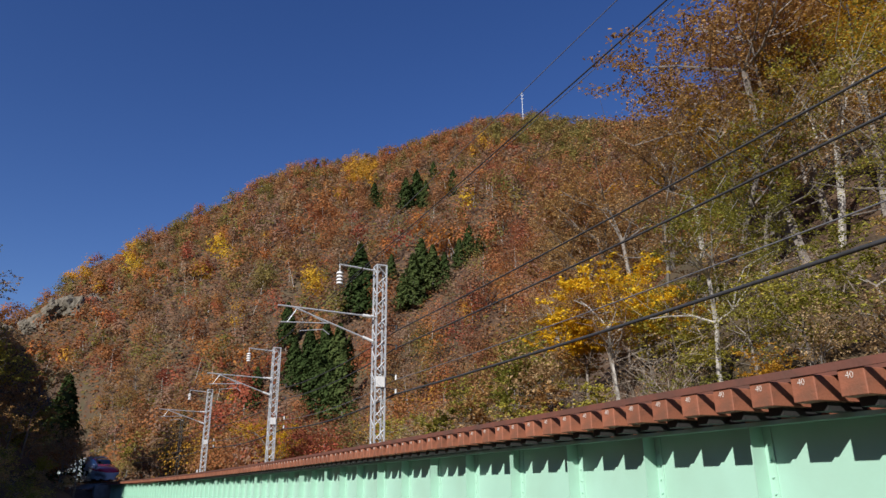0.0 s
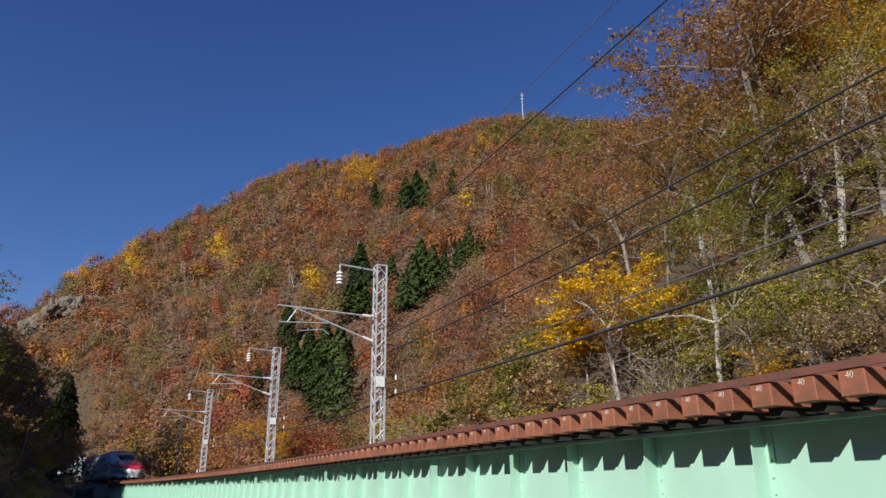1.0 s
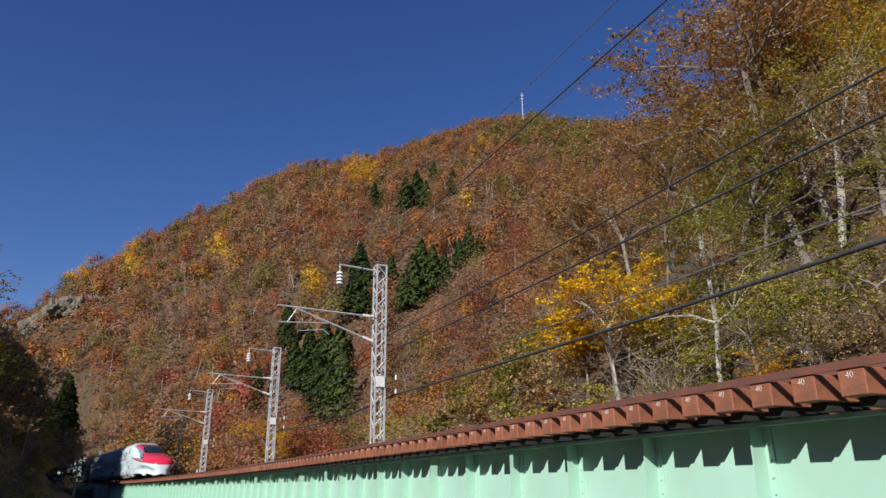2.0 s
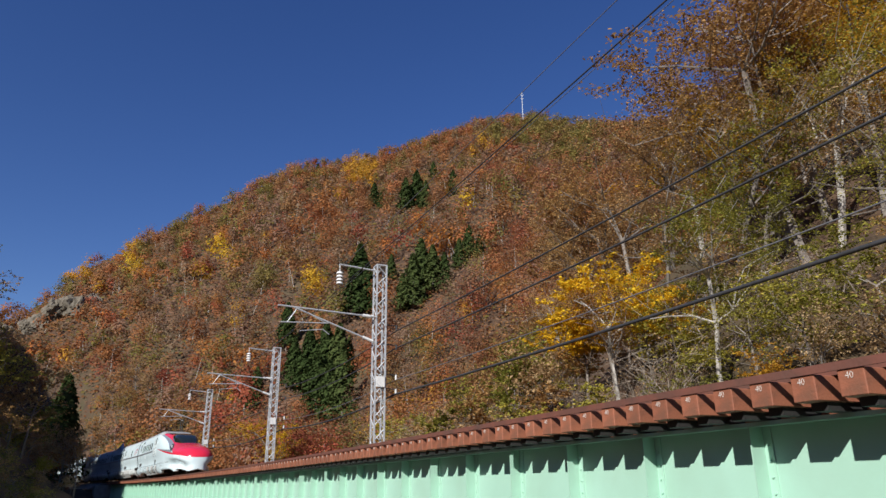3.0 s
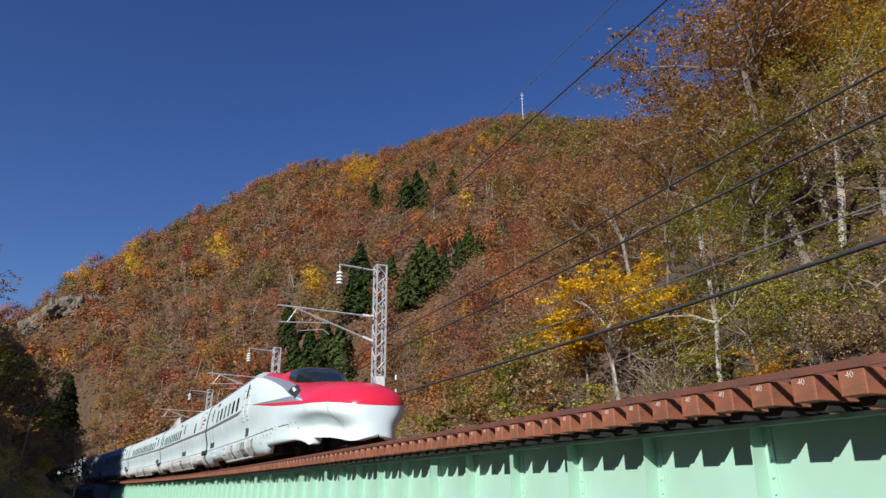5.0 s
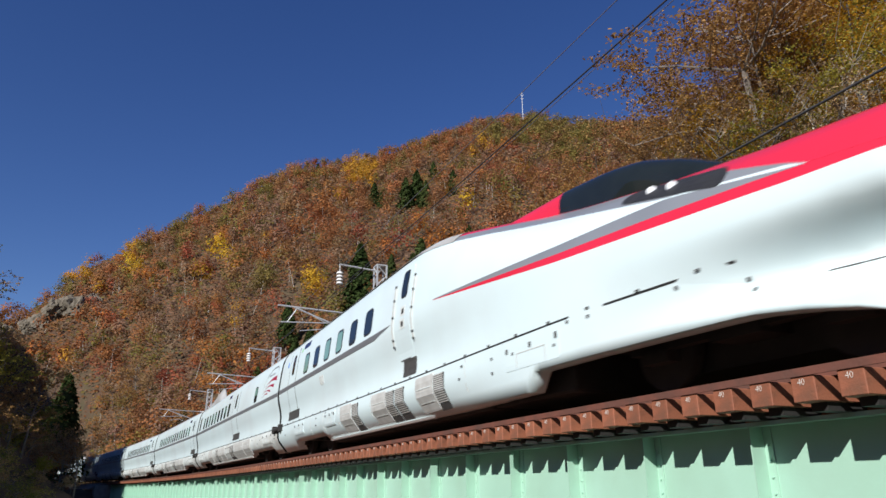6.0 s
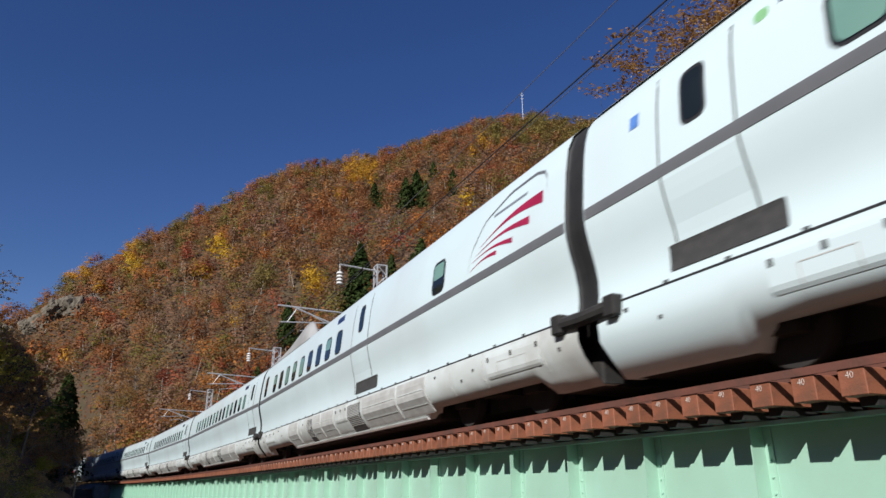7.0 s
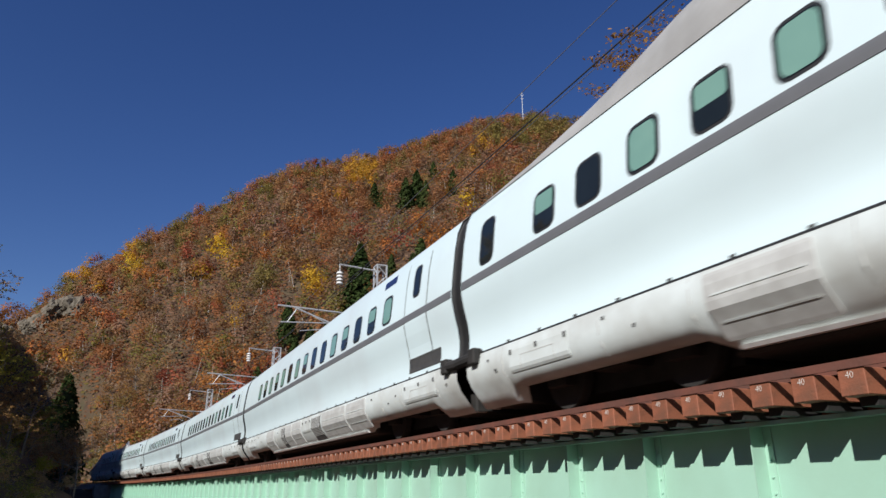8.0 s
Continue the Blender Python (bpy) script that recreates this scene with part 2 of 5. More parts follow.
def line_coords(x, y):
    """Distance up the line and to its left, for arrays of plan positions."""
    s, off = np.empty(len(x)), np.empty(len(x))
    for i in range(0, len(x), 4000):
        j = slice(i, i + 4000)
        d = (x[j, None] - LINE_P[:, 0]) ** 2 + (y[j, None] - LINE_P[:, 1]) ** 2
        k = d.argmin(1)
        h = LINE_P[k, 2]
        dx, dy = x[j] - LINE_P[k, 0], y[j] - LINE_P[k, 1]
        s[j] = LINE_S[k] + dx * np.sin(h) + dy * np.cos(h)
        off[j] = -dx * np.cos(h) + dy * np.sin(h)
    return s, off


def ripple(x, y, size, seed):
    """Smooth uneven relief of about that size, from -1 to 1."""
    r = np.random.RandomState(seed)
    out = np.zeros_like(x)
    for k in range(7):
        a, p = r.uniform(0, math.tau), r.uniform(0, math.tau)
        w = math.tau / (size * r.uniform(0.6, 1.7))
        out += np.sin((x * math.cos(a) + y * math.sin(a)) * w + p)
    return out / 4.0


SHADE_FROM = 88.5


def land_z(x, y):
    x, y = np.asarray(x, float).ravel(), np.asarray(y, float).ravel()
    r, az = np.hypot(x, y), np.degrees(np.arctan2(x, y))
    el, dr, db = (np.interp(az, RIDGE_AZ, c) for c in (RIDGE_EL, RIDGE_D, BASE_D))
    top = 1.6 + np.tan(np.radians(el)) * dr - 6.5
    t = (r - db) / (dr - db)
    z = np.where(t < 1, top * np.clip(t, 0, 1) ** 0.93, top - (r - dr) * 0.45)
    z = np.where(r > dr, np.maximum(z, -20 + 0 * z), z)
    gully = ripple(x, y, 90, 3) * 3 + ripple(x, y, 33, 4) * 1.2
    z = z + gully * smooth(t / 0.3) * (1 - smooth((t - 0.8) / 0.2)) * (t < 1)
    s, off = line_coords(x, y)
    # the wooded spur close to the far side of the line
    q = -off
    rise = np.clip(q - 4.6, 0, 55)
    spur = (0.9 + rise * 0.74 + ripple(x, y, 12, 5) * np.clip(rise / 10, 0, 1)) * (1 - smooth((s - 24) / 40)) * (q > 2)
    z = np.maximum(z, spur)
    # the hill on the near side of the line that keeps the far end of the bridge in shade
    foot = on_line(SHADE_FROM)
    hx, hy = x - foot.x, y - foot.y
    ca, sa = math.cos(radians(SUN_AZ)), math.sin(radians(SUN_AZ))
    u, v = hx * ca - hy * sa, hx * sa + hy * ca + 37
    hill = 33 * (1 - smooth((u + 4) / 8)) * smooth((u + 130) / 40) * np.exp(-(v / 21) ** 2)
    z = np.maximum(z, hill - 2 + ripple(x, y, 9, 8) * smooth(hill / 6))
    # a lower bank on the same side, along the far half of the bridge, added mostly out of view to cast shade
    flank = 25 * np.exp(-((off - 37) / 10.0) ** 2) * smooth((s - 10) / 18) * (1 - smooth((s - 96) / 14)) * (off > 0)
    z = np.maximum(z, flank - 1)
    # the river bed under the spans, the embankment beyond them
    bed = (1 - smooth((np.abs(off) - 3.2) / 2.2)) * smooth((98 - s) / 3)
    z = z * (1 - bed) - 2.6 * bed
    bank = (1 - smooth((np.abs(off) - 4.5) / 6)) * smooth((s - 97) / 3)
    z = z * (1 - bank) + (RAIL - 0.85) * bank
    return z


def make_ground():
    az = np.concatenate([np.linspace(-180, -60, 60, endpoint=False), np.linspace(-60, 60, 260, endpoint=False), np.linspace(60, 180, 60, endpoint=False)])
    r = np.concatenate([[0.5], np.geomspace(2, 700, 150), [1000, 1600, 2600, 4500]])
    a, rr = np.meshgrid(np.radians(az), r)
    x, y = rr * np.sin(a), rr * np.cos(a)
    z = land_z(x, y).reshape(x.shape)
    na, nr = len(az), len(r)
    verts = np.stack([x, y, z], -1).reshape(-1, 3)
    faces = [(i * na + k, i * na + (k + 1) % na, (i + 1) * na + (k + 1) % na, (i + 1) * na + k) for i in range(nr - 1) for k in range(na)]
    faces.append(tuple(range(na))[::-1])
    me = bpy.data.meshes.new("ground")
    me.from_pydata(verts.tolist(), [], [f[::-1] for f in faces])
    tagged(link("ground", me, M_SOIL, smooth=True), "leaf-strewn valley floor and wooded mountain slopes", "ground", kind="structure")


make_ground()

# ---- far woods on the mountain ----
TONES = {
    "rust": (0.40, 0.17, 0.07), "orange": (0.50, 0.205, 0.06), "gold": (0.55, 0.30, 0.045), "yellow": (0.70, 0.44, 0.05), "red": (0.40, 0.125, 0.07),
    "olive": (0.24, 0.19, 0.06), "bare": (0.31, 0.195, 0.125), "green": (0.08, 0.11, 0.04), "brown": (0.33, 0.17, 0.08),
}
# patches of one colour on the slope: bearing, height angle, radius in degrees, tone
PATCHES = [
    (-20.1, 22.1, 0.5, "yellow"), (-25.5, 16.1, 0.8, "yellow"), (-24.1, 15.7, 0.6, "orange"), (-18.8, 17.8, 0.8, "yellow"), (-18.7, 19.1, 0.5, "orange"), (-18.9, 16.3, 0.7, "red"),
    (-7.3, 25.4, 1.4, "gold"), (-2.4, 21.4, 0.9, "gold"), (2.5, 22.6, 0.5, "yellow"), (-10.8, 16.0, 0.7, "yellow"), (-22.3, 18.7, 0.8, "olive"), (-26.1, 17.6, 1.1, "gold"),
    (-29.3, 15.3, 1.1, "gold"), (-29.9, 14.0, 0.8, "olive"), (-21.1, 17.3, 0.6, "red"), (-22.2, 20.1, 0.8, "olive"), (3.9, 27.1, 0.8, "gold"), (-0.2, 18.9, 1.2, "orange"),
    (-4.1, 18.5, 0.8, "orange"), (-17.6, 13.0, 0.8, "gold"), (-20.4, 8.7, 1.0, "red"), (-21.7, 7.7, 0.8, "red"), (-18.5, 10.1, 0.8, "orange"), (-12.6, 10.0, 0.9, "gold"),
    (-25.7, 9.4, 1.2, "rust"), (-14.1, 14.6, 0.8, "red"), (-6.8, 7.4, 1.4, "red"), (-5.9, 9.7, 1.2, "rust"), (-0.3, 11.5, 1.0, "orange"),
    (-14.7, 17.8, 0.6, "orange"), (-27.1, 8.1, 1.1, "red"), (-24.4, 10.8, 1.0, "rust"), (-16.1, 12.1, 1.1, "bare"), (-22.1, 12.6, 1.4, "bare"),
    (-10.6, 20.6, 1.7, "rust"), (-15.0, 21.2, 1.4, "bare"), (0.7, 14.3, 1.6, "bare"), (-2.2, 10.6, 1.1, "olive"), (4.5, 11.9, 1.1, "olive"), (4.8, 19.8, 1.1, "rust"),
    (-15.5, 22.8, 0.8, "olive"), (-10.5, 9.6, 0.7, "orange"), (-23.9, 7.0, 1.1, "bare"), (-21.8, 5.8, 1.1, "bare"), (-8.8, 13.3, 0.8, "olive"), (11.3, 27.9, 2.8, "olive"),
    (5.1, 28.1, 0.9, "olive"), (7.8, 28.6, 1.4, "olive"),
]


# bearing, height angle of the foot, height as a share of the distance
CEDAR_SPOTS = [
    (-6.1, 22.2, 0.04), (-3.3, 21.9, 0.054), (-2.3, 22.1, 0.062), (-1.5, 22.1, 0.046), (-0.8, 24.6, 0.03), (1.0, 22.9, 0.048), (-7.2, 13.1, 0.105), (-6.6, 13.3, 0.076),
    (-1.9, 15.4, 0.076), (-2.6, 13.8, 0.08), (-0.9, 15.0, 0.072), (0.1, 15.6, 0.051), (-3.5, 13.6, 0.055), (-4.5, 16.1, 0.04), (2.3, 17.9, 0.051), (3.2, 18.3, 0.031),
    (1.4, 17.1, 0.045), (-13.0, 10.4, 0.063), (-15.1, 5.7, 0.053), (-20.3, 3.0, 0.044), (-12.3, 7.3, 0.067), (-11.1, 7.1, 0.083), (-9.8, 6.9, 0.094), (-8.7, 7.2, 0.089),
    (-8.3, 5.0, 0.089), (-9.4, 4.7, 0.08), (-10.4, 5.2, 0.084), (-7.9, 8.7, 0.046), (-5.5, 22.1, 0.027), (-11.2, 24.6, 0.02),
]


def far_woods():
    rng = np.random.default_rng(7)
    pts = []
    for r0 in np.geomspace(62, 465, 150):
        step = r0 * 0.0136
        gap = max(3.4, min(6.2, 2.6 + r0 * 0.0095))
        n = int(r0 * radians(86) / gap)
        az = np.radians(rng.uniform(-47, 39, n))
        rr = r0 + rng.uniform(-0.5, 0.5, n) * step
        pts.append(np.stack([rr * np.sin(az), rr * np.cos(az)], 1))
    p = np.concatenate(pts)
    z = land_z(p[:, 0], p[:, 1])
    s, off = line_coords(p[:, 0], p[:, 1])
    r, az = np.hypot(p[:, 0], p[:, 1]), np.degrees(np.arctan2(p[:, 0], p[:, 1]))
    el = np.degrees(np.arctan2(z + 4 - 1.6, r))
    edge = np.interp(az, RIDGE_AZ, RIDGE_D)
    cliff = (np.abs(az + 30.2) < 1.6) & (np.abs(el - 11.6) < 1.6) & (rng.random(len(p)) < 0.85)
    # thin the rows so that crowns stay a few metres apart in depth
    keep = (np.abs(off) > 6) & (r < edge + 5) & ~cliff & (rng.random(len(p)) < np.clip(0.46 + 0.0008 * r, 0, 0.75)) & ~((off > 0) & (s < 100))
    for a, e, hgt in CEDAR_SPOTS:
        hd = math.degrees(hgt)
        keep &= ~((np.abs(az - a) < hd * 0.24) & (el > e - 0.9) & (el < e + hd * 0.75))
    p, z, r, az, el = p[keep], z[keep], r[keep], az[keep], el[keep]
    n = len(p)
    clump = ripple(p[:, 0], p[:, 1], 60, 11) + rng.normal(size=n) * 0.35
    names = np.array(["bare", "brown", "rust", "bare", "brown", "rust", "olive", "brown", "rust", "bare", "brown", "rust", "red", "bare"])
    pick = names[(np.floor((clump + 2.0) * 4.0) % len(names)).astype(int)]
    odd = rng.random(n)
    warm = ripple(p[:, 0], p[:, 1], 26, 17) + 0.3 * ripple(p[:, 0], p[:, 1], 70, 19)
    pick = np.where((warm > 0.74) & (odd < 0.6), "red", np.where((warm > 0.56) & (odd < 0.5), "orange", pick))
    pick = np.where((warm < -0.62) & (odd < 0.6), "olive", np.where(odd > 0.975, "gold", pick))
    for a, e, rad, tone in PATCHES:
        hit = np.hypot((az - a) * np.cos(np.radians(el)), el - e) < rad * rng.uniform(0.8, 1.12, n)
        pick = np.where(hit & (rng.random(n) < 0.85), tone, pick)
    col = np.array([TONES[k] for k in pick]) * rng.uniform(0.82, 1.18, (n, 1)) * rng.uniform(0.92, 1.08, (n, 3))
    near, close = (r >= 110) & (r < 200), r < 110
    w = rng.uniform(2.0, 3.7, n)
    h = w * rng.uniform(1.0, 1.5, n)
    # leaf clumps on a lumpy dome: each crown is a handful of boughs
    quads, tints = [], []
    for group, per, grain in ((close, 620, 0.068), (near, 170, 0.135), (r >= 200, 95, 0.21)):
        m = int(group.sum())
        bough = rng.normal(size=(m, 7, 3))
        bough /= np.linalg.norm(bough, axis=2)[:, :, None]
        bough[:, :, 2] = np.abs(bough[:, :, 2]) * 0.9
        which = rng.integers(0, 7, (m, per))
        d = np.take_along_axis(bough, which[:, :, None], 1) * 0.55 + rng.normal(size=(m, per, 3)) * 0.26
        ww, hh = w[group][:, None], h[group][:, None]
        c = np.stack([p[group, 0:1] + d[:, :, 0] * ww, p[group, 1:2] + d[:, :, 1] * ww, z[group][:, None] + 2.0 + hh * 0.55 + d[:, :, 2] * hh], 2)
        quads.append(leaf_quads(c.reshape(-1, 3), np.repeat(w[group] * grain, per), rng, up=0.2, lengthen=1.15, outward=(d + np.array([0, 0, 0.15])).reshape(-1, 3), loose=0.24))
        tints.append(np.repeat(col[group], per, 0))
    q = np.concatenate(quads)
    me = quads_mesh("far_woods", q, np.concatenate(tints))
    tagged(link("far_woods", me, L_FAR), "autumn broadleaf woods in rust, orange and gold", "woods", kind="stuff")
    # brushwood that hides the soil between the trees
    m = 190000
    ba, br = np.radians(rng.uniform(-47, 39, m)), np.sqrt(rng.uniform(60 ** 1.6, 450 ** 1.6, m) ** (2 / 1.6))
    bx, by = br * np.sin(ba), br * np.cos(ba)
    bz = land_z(bx, by)
    bs, bo = line_coords(bx, by)
    ok = (np.abs(bo) > 4.5) & ~((bo > 0) & (bs < 100)) & (br < np.interp(np.degrees(ba), RIDGE_AZ, RIDGE_D) + 6)
    c = np.stack([bx, by, bz + rng.uniform(0.0, 1.6, m)], 1)[ok]
    tone = np.array([TONES[k] for k in np.array(["bare", "brown", "bare", "rust", "olive"])[rng.integers(0, 5, len(c))]]) * rng.uniform(0.7, 1.0, (len(c), 1))
    me = quads_mesh("brushwood", leaf_quads(c, 0.2 + br[ok] * 0.0034, rng, up=0.6, lengthen=1.3, outward=np.stack([-np.sin(ba), -np.cos(ba), np.full(m, 1.2)], 1)[ok], loose=0.3), tone)
    tagged(link("brushwood", me, L_FAR), "brown undergrowth covering the slopes under the woods", "undergrowth", kind="stuff")
    # pale trunks under the crowns
    t = []
    for k in range(0, n, 4):
        b = np.array([p[k, 0], p[k, 1], z[k] - 0.4])
        lean = rng.normal(size=3) * 0.9
        e = b + np.array([lean[0], lean[1], h[k] * 0.95 + 2.2])
        side = np.array([0.07, 0, 0])
        t.append([b - side, b + side, e + side * 0.3, e - side * 0.3])
    me = quads_mesh("far_trunks", np.array(t))
    tagged(link("far_trunks", me, M_BARKP), "pale bare trunks standing among the far woods", "woods", kind="stuff")


far_woods()


# ---- cedars ----
def cedar_model(seed, height):
    rng = np.random.default_rng(seed)
    tree = thing("cedar", pose(0, 0, -500), "dark green pointed cedar standing among autumn woods", "conifer", "cedars on the slope")
    bm = bmesh.new()
    tube(bm, (0, 0, -0.6), (0, 0, height * 0.5), height * 0.02, height * 0.012)
    tube(bm, (0, 0, height * 0.5), (0, 0, height * 0.97), height * 0.012, 0.02)
    part("trunk", bm, M_BARK, tree)
    n = 3000
    f = rng.random(n) ** 0.8
    a = rng.uniform(0, math.tau, n)
    lobes = 1 + 0.28 * np.sin(a * 3 + f * 19 + seed) + 0.18 * np.sin(a * 5 - f * 31)
    rad = height * 0.24 * (1 - f) ** 0.75 * lobes * rng.uniform(0.45, 1.05, n) + 0.12
    z = height * (0.10 + 0.88 * f) - rad * 0.28
    q = leaf_quads(np.stack([rad * np.cos(a), rad * np.sin(a), z], 1), np.full(n, height * 0.036), rng, up=0.1, lengthen=1.7, outward=np.stack([np.cos(a), np.sin(a), np.full(n, 0.45)], 1), loose=0.5)
    link("crown", quads_mesh("crown", q), L_CEDAR, tree)
    return tree


def ground_at(az, r):
    x, y = r * math.sin(radians(az)), r * math.cos(radians(az))
    return x, y, float(land_z([x], [y])[0])


def slope_at(az, el):
    """Where the line of sight at this bearing and height angle meets the mountain."""
    r = np.linspace(55, 440, 800)
    a = radians(az)
    z = land_z(r * math.sin(a), r * math.cos(a))
    k = np.argmax(z > 1.6 + r * math.tan(radians(el)))
    return ground_at(az, r[k] if k else 430.0)


CEDARS = [cedar_model(3, 15.0), cedar_model(5, 15.0), cedar_model(8, 15.0)]
for k, (az, el, hgt) in enumerate(CEDAR_SPOTS):
    x, y, z = slope_at(az, el)
    t = copy_thing(CEDARS[k % 3], pose(x, y, z, 0, 0, k * 77))
    t.scale = (hgt * math.hypot(x, y) / 15.0 * 1.12,) * 3
x, y, z = ground_at(-28.4, 112)
t = copy_thing(CEDARS[1], pose(x, y, z, 0, 0, 40))
t.scale = (0.95, 0.95, 1.05)
t["label"] = "tall dark cedar at the shaded end of the bridge"
for o in CEDARS:
    for c in o.children_recursive + [o]:
        bpy.data.objects.remove(c)


# ---- the rock face on the left flank of the mountain ----
def rock_face():
    rng = np.random.default_rng(9)
    x, y, z = slope_at(-30.2, 11.3)
    t = thing("rock_outcrop", pose(x, y, z), "pale grey craggy rock outcrop on the mountain flank", "rock")
    for k in range(13):
        bm = bmesh.new()
        bmesh.ops.create_icosphere(bm, subdivisions=4, radius=1.0)
        size = rng.uniform(1.8, 3.8)
        for v in bm.verts:
            n1 = noise.noise(v.co * 1.3 + Vector((k * 7, 0, 0)))
            n2 = noise.noise(v.co * 3.7 + Vector((0, k * 5, 0)))
            v.co = v.co * size * (1 + 0.45 * n1 + 0.25 * n2 + 0.14 * noise.noise(v.co * 9.0))
            v.co.z *= 1.25
        a = -14 + k * 2.3
        bm.transform(pose(a, rng.uniform(-3, 3) - abs(a) * 0.1, a * 0.42 + rng.uniform(-3, 4), rng.uniform(-30, 30), rng.uniform(-30, 30), rng.uniform(0, 360)))
        part("crag", bm, M_ROCK, t)


rock_face()
x, y, z = slope_at(-4.3, 4.4)
bm = bmesh.new()
bmesh.ops.create_icosphere(bm, subdivisions=3, radius=1.0)
for v in bm.verts:
    v.co = v.co * (1 + 0.4 * noise.noise(v.co * 1.4) + 0.2 * noise.noise(v.co * 4)) * 1.1
    v.co.z *= 1.7
bm.transform(pose(x - 0.2, y - 2.0, z + 1.0))
tagged(part("boulder", bm, M_ROCK), "pale boulder at the foot of the slope", "rock")
# ---- near trees ----
def tree_mesh(seed, height, spread, leaves, leaf, fork=4, droop=0.0, bare=0.36):
    """Trunk with limbs, and a crown of single leaves on its twigs. Returns the two meshes."""
    rng = np.random.default_rng(seed)
    segs, twigs = [], []

    def grow(p, d, length, r, depth):
        n = 3 if depth < 2 else 2
        for k in range(n):
            d = d + rng.normal(size=3) * (0.10 if depth == 0 else 0.22)
            d[2] += 0.05 - droop * depth * 0.06
            d /= np.linalg.norm(d)
            q = p + d * length / n
            r2 = r * (0.86 if depth == 0 else 0.72)
            segs.append((p, q, r, r2))
            if depth >= 2:
                twigs.append((p, q))
            if depth < 3 and (depth > 0 or k >= 1):
                for _ in range(fork if depth == 0 else rng.integers(2, 4)):
                    a = rng.uniform(0, math.tau)
                    side = np.array([math.cos(a), math.sin(a), rng.uniform(0.0, 0.7)])
                    nd = d * 0.35 + side * spread
                    nd /= np.linalg.norm(nd)
                    grow(q, nd, length * rng.uniform(0.42, 0.66), r2 * 0.6, depth + 1)
            p, r = q, r2
    lean = np.array([rng.normal() * 0.12, rng.normal() * 0.12, 1.0])
    grow(np.array([0, 0, -0.5]), lean / np.linalg.norm(lean), height * 0.72, height * 0.016, 0)
    bm = bmesh.new()
    for p, q, r, r2 in segs:
        if r > 0.010:
            tube(bm, p, q, max(r, 0.012), max(r2, 0.010), 5 if r > 0.03 else 3, False)
    trunk = bpy.data.meshes.new("trunk")
    bm.normal_update()
    bm.to_mesh(trunk)
    bm.free()
    tw = np.array(twigs)
    tw = tw[rng.random(len(tw)) > bare]
    k = rng.integers(0, len(tw), leaves)
    f = rng.random((leaves, 1))
    c = tw[k, 0] * (1 - f) + tw[k, 1] * f * 1.0 + rng.normal(size=(leaves, 3)) * np.array([0.19, 0.19, 0.07]) * height / 11
    crown = quads_mesh("crown", leaf_quads(c, np.full(leaves, leaf), rng, up=1.0))
    return trunk, crown


def brush_mesh(seed, height, stems, leaves, leaf):
    """A tangle of thin stems that fan out from the ground, with few leaves left on it."""
    rng = np.random.default_rng(seed)
    bm, tips = bmesh.new(), []
    for _ in range(stems):
        p = np.array([rng.normal() * 0.35, rng.normal() * 0.35, -0.1])
        d = np.array([rng.normal() * 0.5, rng.normal() * 0.5, 1.0])
        for k in range(4):
            d = d + rng.normal(size=3) * np.array([0.3, 0.3, 0.12]) - np.array([0, 0, 0.14 * k])
            q = p + d / np.linalg.norm(d) * height * rng.uniform(0.22, 0.34)
            tube(bm, p, q, 0.013 - k * 0.0024, 0.0106 - k * 0.0024, 3, False)
            if k:
                e = q + rng.normal(size=3) * height * np.array([0.14, 0.14, 0.08])
                tube(bm, q, e, 0.006, 0.004, 3, False)
                tips += [q, e]
            p = q
    stems_me = bpy.data.meshes.new("trunk")
    bm.normal_update()
    bm.to_mesh(stems_me)
    bm.free()
    tips = np.array(tips)
    c = tips[rng.integers(0, len(tips), leaves)] + rng.normal(size=(leaves, 3)) * 0.09
    return stems_me, quads_mesh("crown", leaf_quads(c, np.full(leaves, leaf), rng, up=0.6))


BRUSH = [brush_mesh(61, 2.3, 46, 420, 0.07), brush_mesh(62, 1.9, 52, 520, 0.065), brush_mesh(63, 2.7, 40, 300, 0.07)]
MODELS = [tree_mesh(11, 11, 0.95, 8200, 0.105), tree_mesh(12, 12, 0.8, 8200, 0.102, 3), tree_mesh(13, 10, 1.1, 7800, 0.108, 4, 0.5), tree_mesh(14, 12, 0.9, 4800, 0.10, 4, 0, 0.55), tree_mesh(17, 11, 1.0, 8200, 0.105, 4), tree_mesh(71, 5, 1.1, 7000, 0.11, 4, 0.2, 0.1)]
SHRUBS = [tree_mesh(31, 3.0, 1.0, 1500, 0.10, 4, 0, 0.1), tree_mesh(32, 2.6, 1.2, 1400, 0.105, 4, 0.3, 0.1), tree_mesh(33, 3.4, 0.9, 1100, 0.09, 4, 0, 0.3)]
FINE = [tree_mesh(41, 3.0, 1.0, 3600, 0.054, 4, 0, 0.2), tree_mesh(42, 2.6, 1.2, 3400, 0.056, 4, 0.3, 0.2), tree_mesh(43, 3.4, 0.9, 2600, 0.05, 5, 0, 0.35)]
# plainer trees for the shade and for the back rows
BACK = [tree_mesh(51, 11, 0.95, 2000, 0.22, 3), tree_mesh(52, 12, 0.85, 2100, 0.21, 3), tree_mesh(53, 10, 1.05, 1900, 0.23, 3)]
